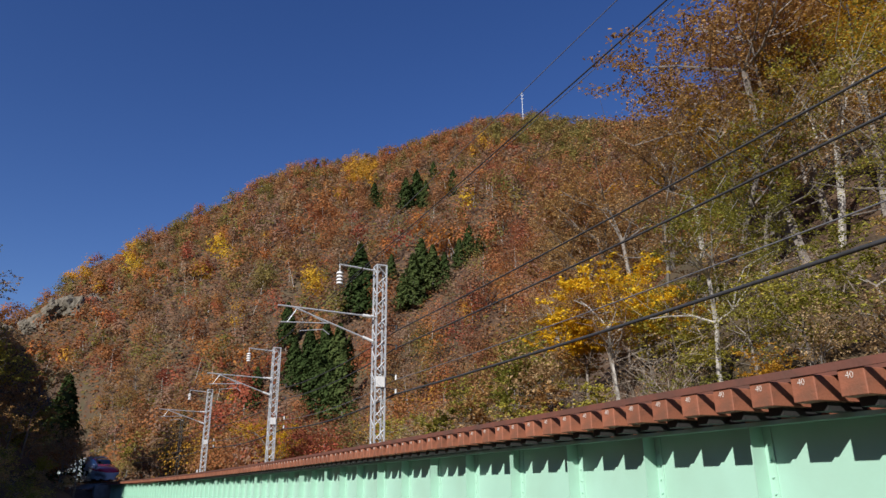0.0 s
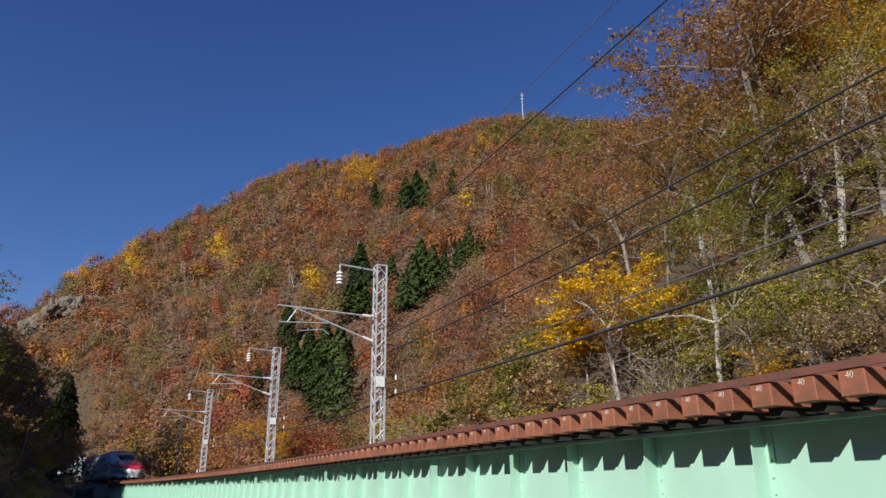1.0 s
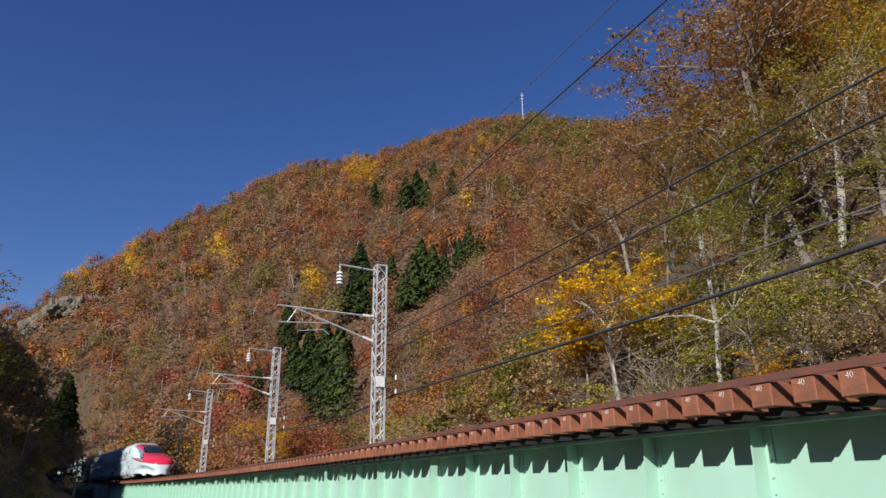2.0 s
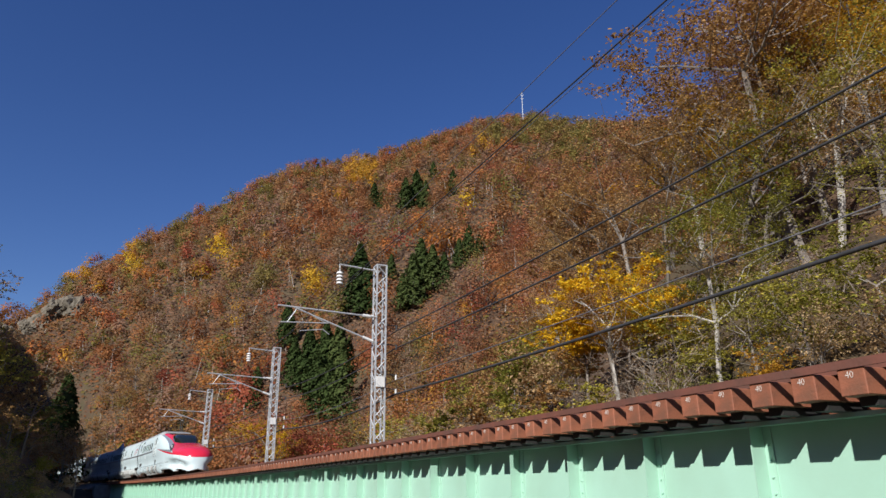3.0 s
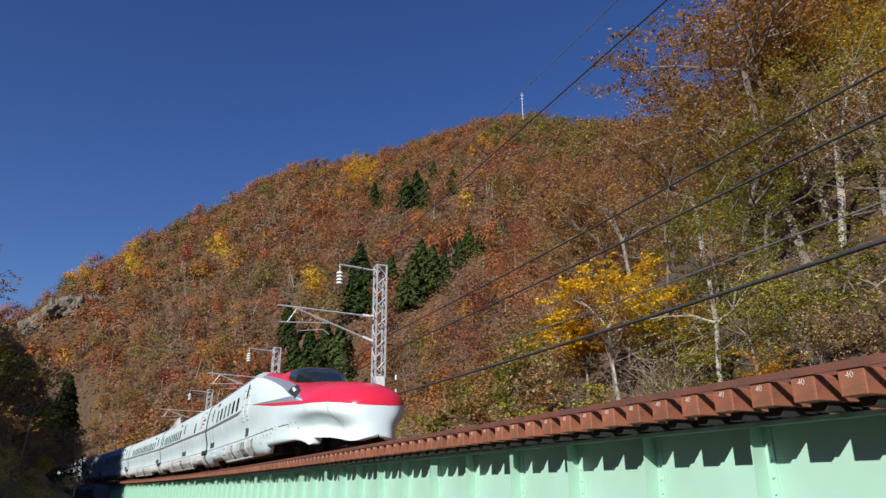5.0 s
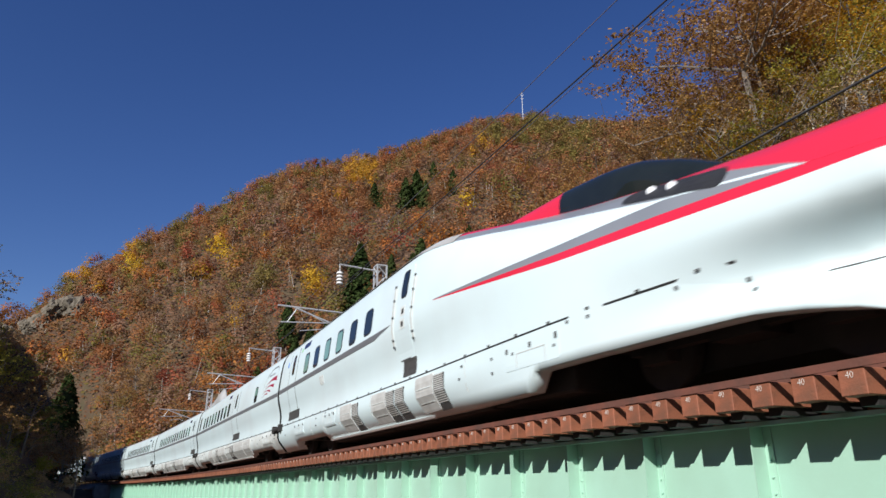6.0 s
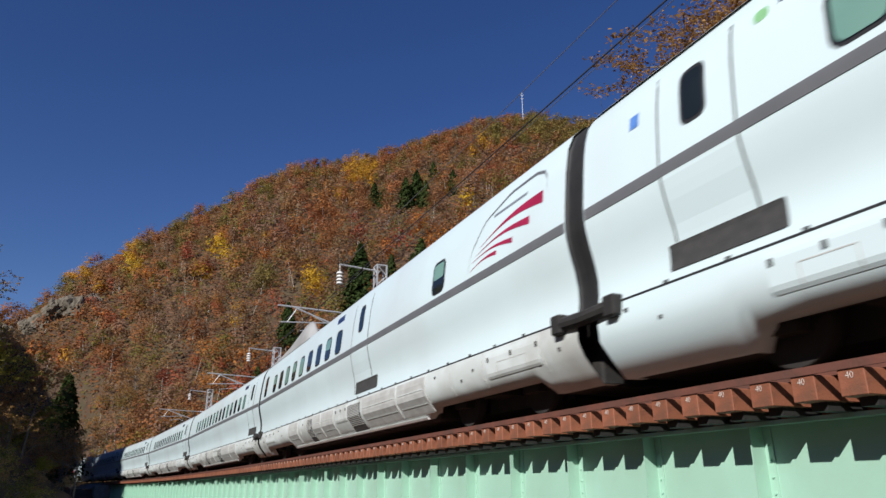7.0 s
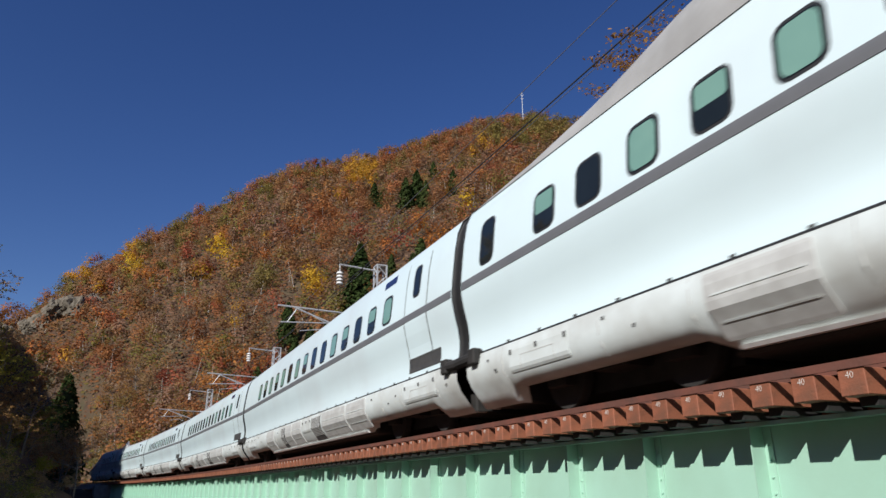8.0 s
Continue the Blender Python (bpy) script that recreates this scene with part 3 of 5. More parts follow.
LOOKS = {
    "russet": (L_RUST, "russet-brown broadleaf tree with grey branching trunk"), "gold": (L_GOLD, "golden-orange broadleaf tree with grey trunk"),
    "olive": (L_OLIVE, "olive-green broadleaf tree turning yellow, grey trunk"), "yellow": (L_YELLOW, "bright yellow broadleaf tree on the slope"),
    "withered": (L_BROWN, "half-bare tree with withered brown leaves"),
}


def plant(model, m, size, look_, bark=None, name="broadleaf_tree", category="tree", group="trees on the near slope", label=""):
    trunk, crown = model
    t = thing(name, m @ pose(0, 0, 0, 0, 0, 0), label or LOOKS[look_][1], category, group)
    t.scale = (size,) * 3
    a = link("trunk", trunk, M_BARK, t)
    b = link("crown", crown, L_RUST, t)
    for ob, mt in ((a, bark or M_BARK), (b, LOOKS[look_][0])):
        ob.material_slots[0].link = "OBJECT"
        ob.material_slots[0].material = mt
    return t


def near_trees():
    rng = np.random.default_rng(21)
    spots = []
    for s in np.arange(2, 56, 4.6):
        for q in np.arange(8.5, 48, 4.6):
            spots.append((s + rng.uniform(-1.7, 1.7), q + rng.uniform(-1.7, 1.7)))
    for s, q in spots:
        p = on_line(s, -q)
        az = math.degrees(math.atan2(p.x, p.y))
        if not 3.0 < az < 46 or (s > 36 and q < 9):
            continue
        z = float(land_z([p.x], [p.y])[0])
        g = rng.random()
        if az < 20:
            lk = "russet" if g < 0.66 else "withered" if g < 0.88 else "gold" if g < 0.95 else "olive"
        elif q > 11.5:
            lk = "russet" if g < 0.40 else "gold" if g < 0.58 else "withered" if g < 0.80 else "olive"
        else:
            lk = "olive" if g < 0.42 else "withered" if g < 0.76 else "russet"
        k = int(rng.integers(0, 5))
        size = rng.uniform(0.62, 0.95) * (0.48 if q < 11.5 else 0.8 if q < 15 else 1.0)
        # the wood thins out and lowers towards the end of the spur
        crest = float(np.interp(az, (2, 6.9, 12.6, 18.0, 21.0, 23.5), (3, 9, 23.5, 26.5, 36, 60)))
        room = math.hypot(p.x, p.y) * math.tan(radians(crest)) + 1.6 - z
        size = min(size, room / 10.5)
        if size < 0.3:
            continue
        plant(MODELS[k] if q < 22 else BACK[k % 3], pose(p.x, p.y, z - 0.1, rng.uniform(-6, 6), rng.uniform(-6, 6), rng.uniform(0, 360)), size, lk, M_BARKP if rng.random() < 0.12 else None)
    # trees that stand out
    for az, r, model, size, lk, bark in ((13.8, 24.0, 5, 0.86, "yellow", None), (11.6, 25, 5, 0.80, "yellow", None), (31.2, 28.5, 1, 0.80, "olive", M_BARKP), (28.2, 31, 0, 1.1, "russet", None), (29.0, 28, 3, 0.9, "withered", None), (31.0, 32, 4, 1.2, "russet", None), (26.6, 33, 3, 1.0, "gold", None), (34.5, 30, 0, 1.2, "gold", None), (25.0, 27, 2, 0.7, "olive", None),
                                         (35.0, 20, 3, 0.5, "withered", None), (36.0, 36, 0, 0.9, "gold", None), (16.6, 22.6, 5, 0.66, "yellow", None), (-13.2, 62, 4, 0.62, "yellow", None)):
        x, y, z = ground_at(az, r)
        plant(MODELS[model], pose(x, y, z - 0.1, 0, 0, az * 31), size, lk, bark)
    # brush along the foot of the slope and between the trunks
    for s in np.arange(3, 60, 1.35):
        for q in (4.9, 6.3, 7.9, 9.9, 12.2):
            ss, qq = s + rng.uniform(-0.65, 0.65), q + rng.uniform(-0.7, 0.7)
            if q > 9 and (rng.random() < 0.12 or s > 40):
                continue
            p = on_line(ss, -qq)
            z = float(land_z([p.x], [p.y])[0])
            g = rng.random()
            lk = "olive" if g < 0.48 else "withered" if g < 0.78 else "russet" if g < 0.92 else "gold"
            if rng.random() < 0.38:
                plant(BRUSH[int(rng.integers(0, 3))], pose(p.x, p.y, z, 0, 0, rng.uniform(0, 360)), rng.uniform(0.6, 1.05), "withered", M_STEM, "shrub", "shrub", "brush along the track", "bare tangled brush with pale stems beside the railway")
                continue
            plant((FINE if ss < 17 else SHRUBS)[int(rng.integers(0, 3))], pose(p.x, p.y, z, 0, 0, rng.uniform(0, 360)), rng.uniform(0.5, 1.0) * (1.15 if q > 7 else 0.85), lk, None, "shrub", "shrub", "brush along the track",
                  {"olive": "olive-green brush beside the railway", "withered": "withered brown brush beside the railway", "russet": "russet brush beside the railway", "gold": "yellowing brush beside the railway"}[lk])


near_trees()


def shaded_trees():
    """Trees on the shaded hill at the near side of the far end."""
    rng = np.random.default_rng(5)
    foot = on_line(SHADE_FROM)
    ca, sa = math.cos(radians(SUN_AZ)), math.sin(radians(SUN_AZ))
    for k, u in ((k, u) for k in np.arange(-6, 36, 4.0) for u in (-3.6, -7.5, -12, -17, -23)):
        kk, uu = k + rng.uniform(-1.2, 1.2), u + rng.uniform(-1.2, 0.8)
        x, y = foot.x - kk * sa + uu * ca, foot.y - kk * ca - uu * sa
        if abs(line_coords(np.array([x]), np.array([y]))[1][0]) < 5.5:
            continue
        z = float(land_z([x], [y])[0])
        size = (1.0 if u < -3 else 0.42) * rng.uniform(0.6, 0.95) * float(np.interp(k, (-6, 8, 18, 30), (0.55, 0.9, 1.15, 1.15)))
        g = rng.random()
        plant(BACK[int(rng.integers(0, 3))], pose(x, y, z - 0.2, 0, 0, rng.uniform(0, 360)), size, "withered" if g < 0.5 else "olive" if g < 0.75 else "russet", None, group="trees on the shaded hill",
              label="tree in deep shade on the hill beside the bridge")
    # small growth on the sunlit edge of the hill
    for k in np.arange(-4, 26, 2.6):
        for u in (-4.0, -1.5):
            kk, uu = k + rng.uniform(-1, 1), u + rng.uniform(-1, 1)
            x, y = foot.x - kk * sa + uu * ca, foot.y - kk * ca - uu * sa
            if abs(line_coords(np.array([x]), np.array([y]))[1][0]) < 5.0:
                continue
            z = float(land_z([x], [y])[0])
            plant(SHRUBS[int(rng.integers(0, 3))], pose(x, y, z - 0.1, 0, 0, rng.uniform(0, 360)), rng.uniform(0.7, 1.1), ("withered", "olive", "russet")[int(rng.integers(0, 3))], None, "shrub", "shrub", "brush on the shaded flank", "dim brush in the shade beside the bridge")
    # low trees and brush on the shaded flank beside the far spans
    for s in np.arange(97, 168, 4.2):
        for off in (-7.2, -10.5, -14.5):
            p = on_line(s + rng.uniform(-1.5, 1.5), off + rng.uniform(-1, 1))
            z = float(land_z([p.x], [p.y])[0])
            lk = ("withered", "russet", "olive", "russet")[int(rng.integers(0, 4))]
            plant(BACK[int(rng.integers(0, 3))], pose(p.x, p.y, z - 0.2, 0, 0, rng.uniform(0, 360)), rng.uniform(0.42, 0.68), lk, None, group="trees beyond the bridge")
    for s in np.arange(56, 99, 3.8):
        for off in (9.5, 12.5, 15.5, 19, 23):
            ss, oo = s + rng.uniform(-1.2, 1.2), off + rng.uniform(-1.0, 1.0)
            p = on_line(ss, oo)
            z = float(land_z([p.x], [p.y])[0])
            dark = rng.random()
            lk = "withered" if dark < 0.45 else "olive" if dark < 0.8 else "russet"
            if off < 11:
                plant(SHRUBS[int(rng.integers(0, 3))], pose(p.x, p.y, z - 0.1, 0, 0, rng.uniform(0, 360)), rng.uniform(0.5, 0.8), lk, None, "shrub", "shrub", "brush on the shaded flank", "dim brush in the shade beside the bridge")
            else:
                plant(BACK[int(rng.integers(0, 3))], pose(p.x, p.y, z - 0.2, 0, 0, rng.uniform(0, 360)), rng.uniform(0.32, 0.45) * (1 + (off - 12) * 0.04), lk, None, group="trees on the shaded hill", label="tree in deep shade on the hill beside the bridge")


shaded_trees()
# ---- the bridge ----
S_END, S_NEAR = 99.0, -36.0
PITCH, STIFF = 0.40, 1.43
WEB = 0.83
STATIONS = np.concatenate([np.arange(S_NEAR, S_END, 1.43), [S_END]])


def girder(name, off, face):
    """One plate girder: web, flanges, stiffeners every 1.43 m."""
    g = thing(name, line_pose(0), "pale green painted steel plate girder with riveted stiffeners", "bridge girder", "bridge girders", "structure")
    inv = g.matrix_world.inverted()

    def fix(bm):
        bm.transform(inv)
        return bm
    bm = bmesh.new()
    sweep(bm, [(off - 0.008, -0.46), (off + 0.008, -0.46), (off + 0.008, -2.3), (off - 0.008, -2.3)], STATIONS)
    part("web", fix(bm), M_GREEN, g)
    for nm, z0, z1 in (("top_flange", -0.46, -0.425), ("bottom_flange", -2.34, -2.3)):
        bm = bmesh.new()
        sweep(bm, [(off - 0.16, z0), (off - 0.16, z1), (off + 0.16, z1), (off + 0.16, z0)], STATIONS)
        part(nm, fix(bm), M_GREEN, g)
    return g


g1 = girder("girder_near", WEB, 1)
g2 = girder("girder_far", -WEB, -1)


def stiffeners():
    """Angle stiffeners on the outer side of the near web, with bolts."""
    bm = bmesh.new()
    pts = [(0, 0), (0, 0.17), (-0.012, 0.17), (-0.012, 0.012), (-0.10, 0.012), (-0.10, 0)]
    lo = [bm.verts.new((x, y, -2.3)) for x, y in pts]
    hi = [bm.verts.new((x, y, -0.462)) for x, y in pts]
    for k in range(6):
        bm.faces.new((lo[k], lo[(k + 1) % 6], hi[(k + 1) % 6], hi[k]))
    bm.faces.new(hi)
    me = bpy.data.meshes.new("stiffener")
    bm.normal_update()
    bmesh.ops.recalc_face_normals(bm, faces=bm.faces[:])
    bm.to_mesh(me)
    bm.free()
    bolt = bmesh.new()
    tube(bolt, (0, 0, 0), (0, 0.014, 0), 0.013, 0.012, 6)
    bme = bpy.data.meshes.new("bolt")
    bolt.to_mesh(bme)
    bolt.free()
    inv = g1.matrix_world.inverted()
    s = 7.40 - STIFF * 28
    while s < S_END - 0.5:
        if s > S_NEAR + 0.5:
            st = link("stiffener", me, M_GREEN, g1)
            st.matrix_local = inv @ line_pose(s, WEB + 0.008)
            if 4 < s < 22:
                for z in np.arange(-2.1, -0.6, 0.135):
                    b = link("bolt", bme, M_GREEN, st)
                    b.matrix_local = pose(-0.06, 0.012, float(z))
        s += STIFF


stiffeners()

# the deck: rails and guard angle first, the sleepers at the end of the file
deck = thing("bridge_deck", line_pose(0), "open bridge deck of red-brown sleepers, two rails and an edge bar", "bridge deck", kind="structure")
DECK_INV = deck.matrix_world.inverted()


def deck_sweep(name, section, material, a=S_NEAR, b=S_END, step=1.43, label=""):
    bm = bmesh.new()
    sweep(bm, section, np.concatenate([np.arange(a, b, step), [b]]))
    bmesh.ops.recalc_face_normals(bm, faces=bm.faces[:])
    bm.transform(DECK_INV)
    return part(name, bm, material, deck, label)


for side in (1, -1):
    rail = [(side * (0.7535 + o), z) for o, z in ((-0.032, 0), (0.032, 0), (0.032, -0.04), (0.009, -0.055), (0.009, -0.125), (0.0635, -0.14), (0.0635, -0.153), (-0.0635, -0.153), (-0.0635, -0.14), (-0.009, -0.125), (-0.009, -0.055), (-0.032, -0.04))]
    deck_sweep("rail", rail, M_RAIL, b=300.0, label="worn steel rail")
    deck_sweep("edge_bar", [(side * o, z) for o, z in ((1.405, -0.105), (1.425, -0.105), (1.425, -0.166), (1.405, -0.166))], M_RUSTB, label="rusted steel edge bar")
    deck_sweep("inner_guard", [(side * o, z) for o, z in ((1.05, -0.11), (1.2, -0.11), (1.2, -0.163), (1.05, -0.163))], M_RUSTB)


def block(name, s0, s1, o0, o1, z0, z1, material, label, category):
    bm = bmesh.new()
    sweep(bm, [(o0, z0), (o0, z1), (o1, z1), (o1, z0)], np.linspace(s0, s1, max(2, int((s1 - s0) / 6))))
    bmesh.ops.recalc_face_normals(bm, faces=bm.faces[:])
    return tagged(part(name, bm, material), label, category, kind="structure")


block("abutment", S_END, S_END + 1.6, -2.6, 2.6, -3.6, -0.45, M_CONC, "weathered concrete bridge abutment", "abutment")
for s in (-18.0, 28.6, 46.7, 68.9):
    block("pier", s - 0.9, s + 0.9, -1.9, 1.9, -6.5, -2.345, M_CONC, "weathered concrete bridge pier", "pier")
bm = bmesh.new()
sweep(bm, [(-3.2, -0.95), (-1.6, -0.22), (1.6, -0.22), (3.2, -0.95)], np.linspace(S_END + 1.6, 300, 60))
bmesh.ops.recalc_face_normals(bm, faces=bm.faces[:])
tagged(part("ballast_bed", bm, M_BALL), "grey stone ballast bed of the railway", "ballast", kind="stuff")


# ---- masts and wires ----
def mast(s, off, top, arm=True, base=-0.6):
    """Square lattice mast with a cantilever over the track and a feeder arm on its head."""
    t = thing("lattice_mast", line_pose(s, off, 0), "galvanised lattice railway mast with cantilever arm", "railway mast", "railway masts")
    w = 0.20
    for sx in (-1, 1):
        for sy in (-1, 1):
            bm = bmesh.new()
            box(bm, sx * w - 0.028, sx * w + 0.028, sy * w - 0.028, sy * w + 0.028, base, top)
            part("corner_leg", bm, M_GALV, t)
    n = int((top - base) / 0.42)
    dz = (top - base) / n
    for face in range(4):
        bm = bmesh.new()
        m = pose(0, 0, 0, 0, 0, 90 * face)
        for k in range(n):
            a, b = (-w, w) if k % 2 else (w, -w)
            tube(bm, m @ Vector((w, a, base + k * dz)), m @ Vector((w, b, base + (k + 1) * dz)), 0.019, sides=4, cap=False)
        part("lattice", bm, M_GALV, t)
    bm = bmesh.new()
    box(bm, -w - 0.02, w + 0.02, -w - 0.02, w + 0.02, top - 0.02, top + 0.03)
    part("cap", bm, M_GALV, t)
    bm = bmesh.new()
    box(bm, -0.27, -0.235, -0.17, 0.17, 2.72, 3.12)
    part("number_plate", bm, M_INS, t, "white enamel plate")
    # head arm with an insulator string for the feeder
    bm = bmesh.new()
    tube(bm, (0, 0, top - 0.22), (0, 1.75, top - 0.12), 0.035)
    part("feeder_arm", bm, M_GALV, t)
    string = bmesh.new()
    tube(string, (0, 1.72, top - 0.12), (0, 1.72, top - 1.0), 0.016)
    ins = part("insulator_string", string, M_GALV, t)
    for k in range(4):
        bm = bmesh.new()
        tube(bm, (0, 1.72, top - 0.44 - k * 0.14), (0, 1.72, top - 0.52 - k * 0.14), 0.10, 0.145, 12)
        part("insulator_disc", bm, M_INS, ins)
    if arm:
        bm = bmesh.new()
        tube(bm, (0, 0.2, 5.52), (0, 4.1, 5.64), 0.032)
        part("cantilever_tube", bm, M_GALV, t)
        bm = bmesh.new()
        tube(bm, (0, 0.2, 4.5), (0, 3.5, 5.62), 0.032)
        part("cantilever_strut", bm, M_GALV, t)
        bm = bmesh.new()
        tube(bm, (0, 2.1, 5.10), (0, 3.95, 5.0), 0.022)
        tube(bm, (0, 2.2, 5.10), (0, 3.1, 5.5), 0.018)
        tube(bm, (0, 3.7, 5.02), (0, 3.35, 5.58), 0.018)
        tube(bm, (0, 2.05, 4.66), (0, 2.3, 4.84), 0.016)
        tube(bm, (0, 2.3, 4.84), (0, 3.2, 4.72), 0.016)
        part("steady_arm", bm, M_GALV, t)
        for y, z, dy, dzz in ((0.28, 5.525, 0.42, 0.012), (0.26, 4.52, 0.42, 0.14)):
            bm = bmesh.new()
            tube(bm, (0, y, z), (0, y + dy, z + dzz), 0.062, 0.062, 10)
            part("rod_insulator", bm, M_INS, t)
    for z in (5.25, 4.45, 3.25, 2.7):
        bm = bmesh.new()
        tube(bm, (0, -0.1, z), (0, -0.78, z - 0.02), 0.022)
        br = part("side_bracket", bm, M_WIRE, t)
        bm = bmesh.new()
        tube(bm, (0, -0.74, z + 0.0), (0, -0.74, z - 0.2), 0.05, 0.035, 8)
        part("pin_insulator", bm, M_INS if z < 4 else M_WIRE, br)
    return t


mast(28.6, -2.9, 7.67)
mast(46.7, -2.9, 7.45)
mast(68.9, -2.9, 7.5)
mast(-14.0, -2.9, 7.5)
# pole in the shade: the dark steel colour stands in for that shade
dark = thing("dark_mast", line_pose(88.0, -4.2, 0), "lattice pole with the shade put into its dark colour", "railway mast", "railway masts")
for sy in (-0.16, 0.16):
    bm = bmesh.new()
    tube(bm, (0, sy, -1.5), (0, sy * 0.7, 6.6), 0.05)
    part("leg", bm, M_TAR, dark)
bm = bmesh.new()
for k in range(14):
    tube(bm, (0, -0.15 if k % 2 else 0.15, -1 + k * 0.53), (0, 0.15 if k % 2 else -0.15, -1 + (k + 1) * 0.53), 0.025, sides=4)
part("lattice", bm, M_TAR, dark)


def wire(name, pts, r, material, label, sag=0.25, group="overhead wires"):
    """A cable through points beside the line (s, off, z), sagging between them."""
    cu = bpy.data.curves.new(name, "CURVE")
    cu.dimensions, cu.bevel_depth, cu.bevel_resolution = "3D", r, 1
    out = []
    for a, b in zip(pts, pts[1:]):
        pa, pb = on_line(*a), on_line(*b)
        n = 14
        for k in range(n):
            f = k / n
            out.append(pa.lerp(pb, f) - Vector((0, 0, sag * 4 * f * (1 - f))))
    out.append(on_line(*pts[-1]))
    sp = cu.splines.new("POLY")
    sp.points.add(len(out) - 1)
    for p, q in zip(sp.points, out):
        p.co = (*q, 1)
    ob = new(name, cu)
    cu.materials.append(material)
    return tagged(ob, label, "cable", group)


for off, z, r, mt, lb in ((-3.64, 5.03, 0.023, M_WIRE, "black overhead cable strung between masts"), (-3.64, 4.33, 0.025, M_WIRE, "black overhead cable strung between masts"),
                          (-3.64, 3.06, 0.014, M_WIREG, "thin grey overhead wire strung between masts"), (-3.64, 2.5, 0.038, M_WIRE, "thick black bundled cable strung between masts")):
    wire("overhead_cable", [(-14, off, z + 0.3), (28.6, off, z), (46.7, off, z), (68.9, off, z), (110, off, z)], r, mt, lb, 0.3)
wire("messenger_wire", [(-14, 0.35, 5.75), (28.6, 0.35, 5.66), (46.7, 0.35, 5.66), (68.9, 0.35, 5.66), (110, 0.35, 5.66)], 0.007, M_WIREG, "thin grey carrying wire above the track", 0.1)
wire("contact_wire", [(-14, 0.2, 5.02), (28.6, 0.2, 5.02), (46.7, 0.2, 5.02), (68.9, 0.2, 5.02), (110, 0.2, 5.02)], 0.006, M_WIREG, "thin contact wire above the track", 0.02)
wire("feeder_wire", [(-14, -1.18, 6.9), (28.6, -1.18, 6.55), (46.7, -1.18, 6.4), (68.9, -1.18, 6.4), (110, -1.2, 6.4)], 0.016, M_WIRE, "thin dark feeder wire above the track", 0.2)


# the antenna post on the summit
x, y, z = slope_at(7.6, 28.6)
t = thing("summit_pylon", pose(x, y, z), "slim white pylon standing on the mountain top", "pylon")
bm = bmesh.new()
tube(bm, (0, 0, 0), (0, 0, 24), 0.2, 0.12)
part("post", bm, M_INS, t)
for zz in (19.5, 21.5, 23):
    bm = bmesh.new()
    tube(bm, (-0.8, 0, zz), (0.8, 0, zz), 0.12)
    part("crossarm", bm, M_INS, t)

t = thing("marker_post", line_pose(62.5, -1.3, -0.166), "small white marker post standing on the deck edge", "marker post")
part("post", boxed(-0.05, 0.05, -0.05, 0.05, 0, 0.62, 0.008), M_INS, t)
part("crosspiece", boxed(-0.04, 0.04, -0.45, 0.45, 0.02, 0.07, 0.006), M_INS, t)
# ---- the train ----
PROFILE_Z = (0.0, 0.18, 0.30, 0.55, 0.80, 0.93, 1.10, 1.25, 1.45, 1.70, 1.90, 2.05, 2.30, 2.75, 3.10, 3.32, 3.48, 3.58, 3.63, 3.65)
PROFILE_Y = (1.02, 1.09, 1.20, 1.395, 1.405, 1.372, 1.345, 1.340, 1.368, 1.430, 1.466, 1.472, 1.450, 1.400, 1.335, 1.235, 1.06, 0.82, 0.45, 0.0)
NOSE_X = (-23.02, -23.0, -22.97, -22.9, -22.75, -22.5, -22.1, -21.6, -20.7, -19.6, -18.3, -16.5, -14.5, -12.5, -11.0)
NOSE_W = (0.0, 0.30, 0.46, 0.62, 0.79, 0.95, 1.10, 1.22, 1.36, 1.41, 1.44, 1.46, 1.468, 1.472, 1.472)
NOSE_T = (1.17, 1.23, 1.30, 1.40, 1.52, 1.66, 1.80, 1.91, 2.04, 2.17, 2.36, 2.70, 3.10, 3.45, 3.62)
NOSE_B = (0.52, 0.46, 0.40, 0.33, 0.28, 0.26, 0.30, 0.39, 0.46, 0.42, 0.40, 0.16, 0.16, 0.18, 0.18)
EDGE_X = (-23.0, -22.6, -21.9, -21.1, -20.0, -18.6, -16.7, -12.9, -12.0)
RED_LOW = (1.11, 1.19, 1.27, 1.33, 1.39, 1.505, 1.67, 2.10, 2.18)
RED_TOP = (1.12, 1.21, 1.30, 1.38, 1.50, 1.625, 1.77, 2.105, 2.185)
GREY_LOW = (1.125, 1.215, 1.31, 1.395, 1.515, 1.80, 1.885, 2.115, 2.19)
BAND_X = (-23.0, -20.1, -18.5, -16.8, -14.5, -12.9, -11.5)
BAND_LOW = (1.13, 1.53, 1.83, 2.28, 2.84, 3.18, 3.40)
BAND_TOP = (1.135, 1.535, 2.10, 2.47, 2.97, 3.28, 3.46)


SILL_X = (-23.02, -23.0, -22.9, -22.75, -22.5, -22.1, -21.6, -20.8, -20.72, -20.55, -20.3, -19.9, -19.4, -16.12, -15.9, -11.0)
SILL_Z = (0.36, 0.30, 0.24, 0.21, 0.22, 0.29, 0.36, 0.40, 0.24, 0.22, 0.29, 0.36, 0.42, 0.42, 0.18, 0.2)


def body_y(z):
    return float(np.interp(z, PROFILE_Z, PROFILE_Y))


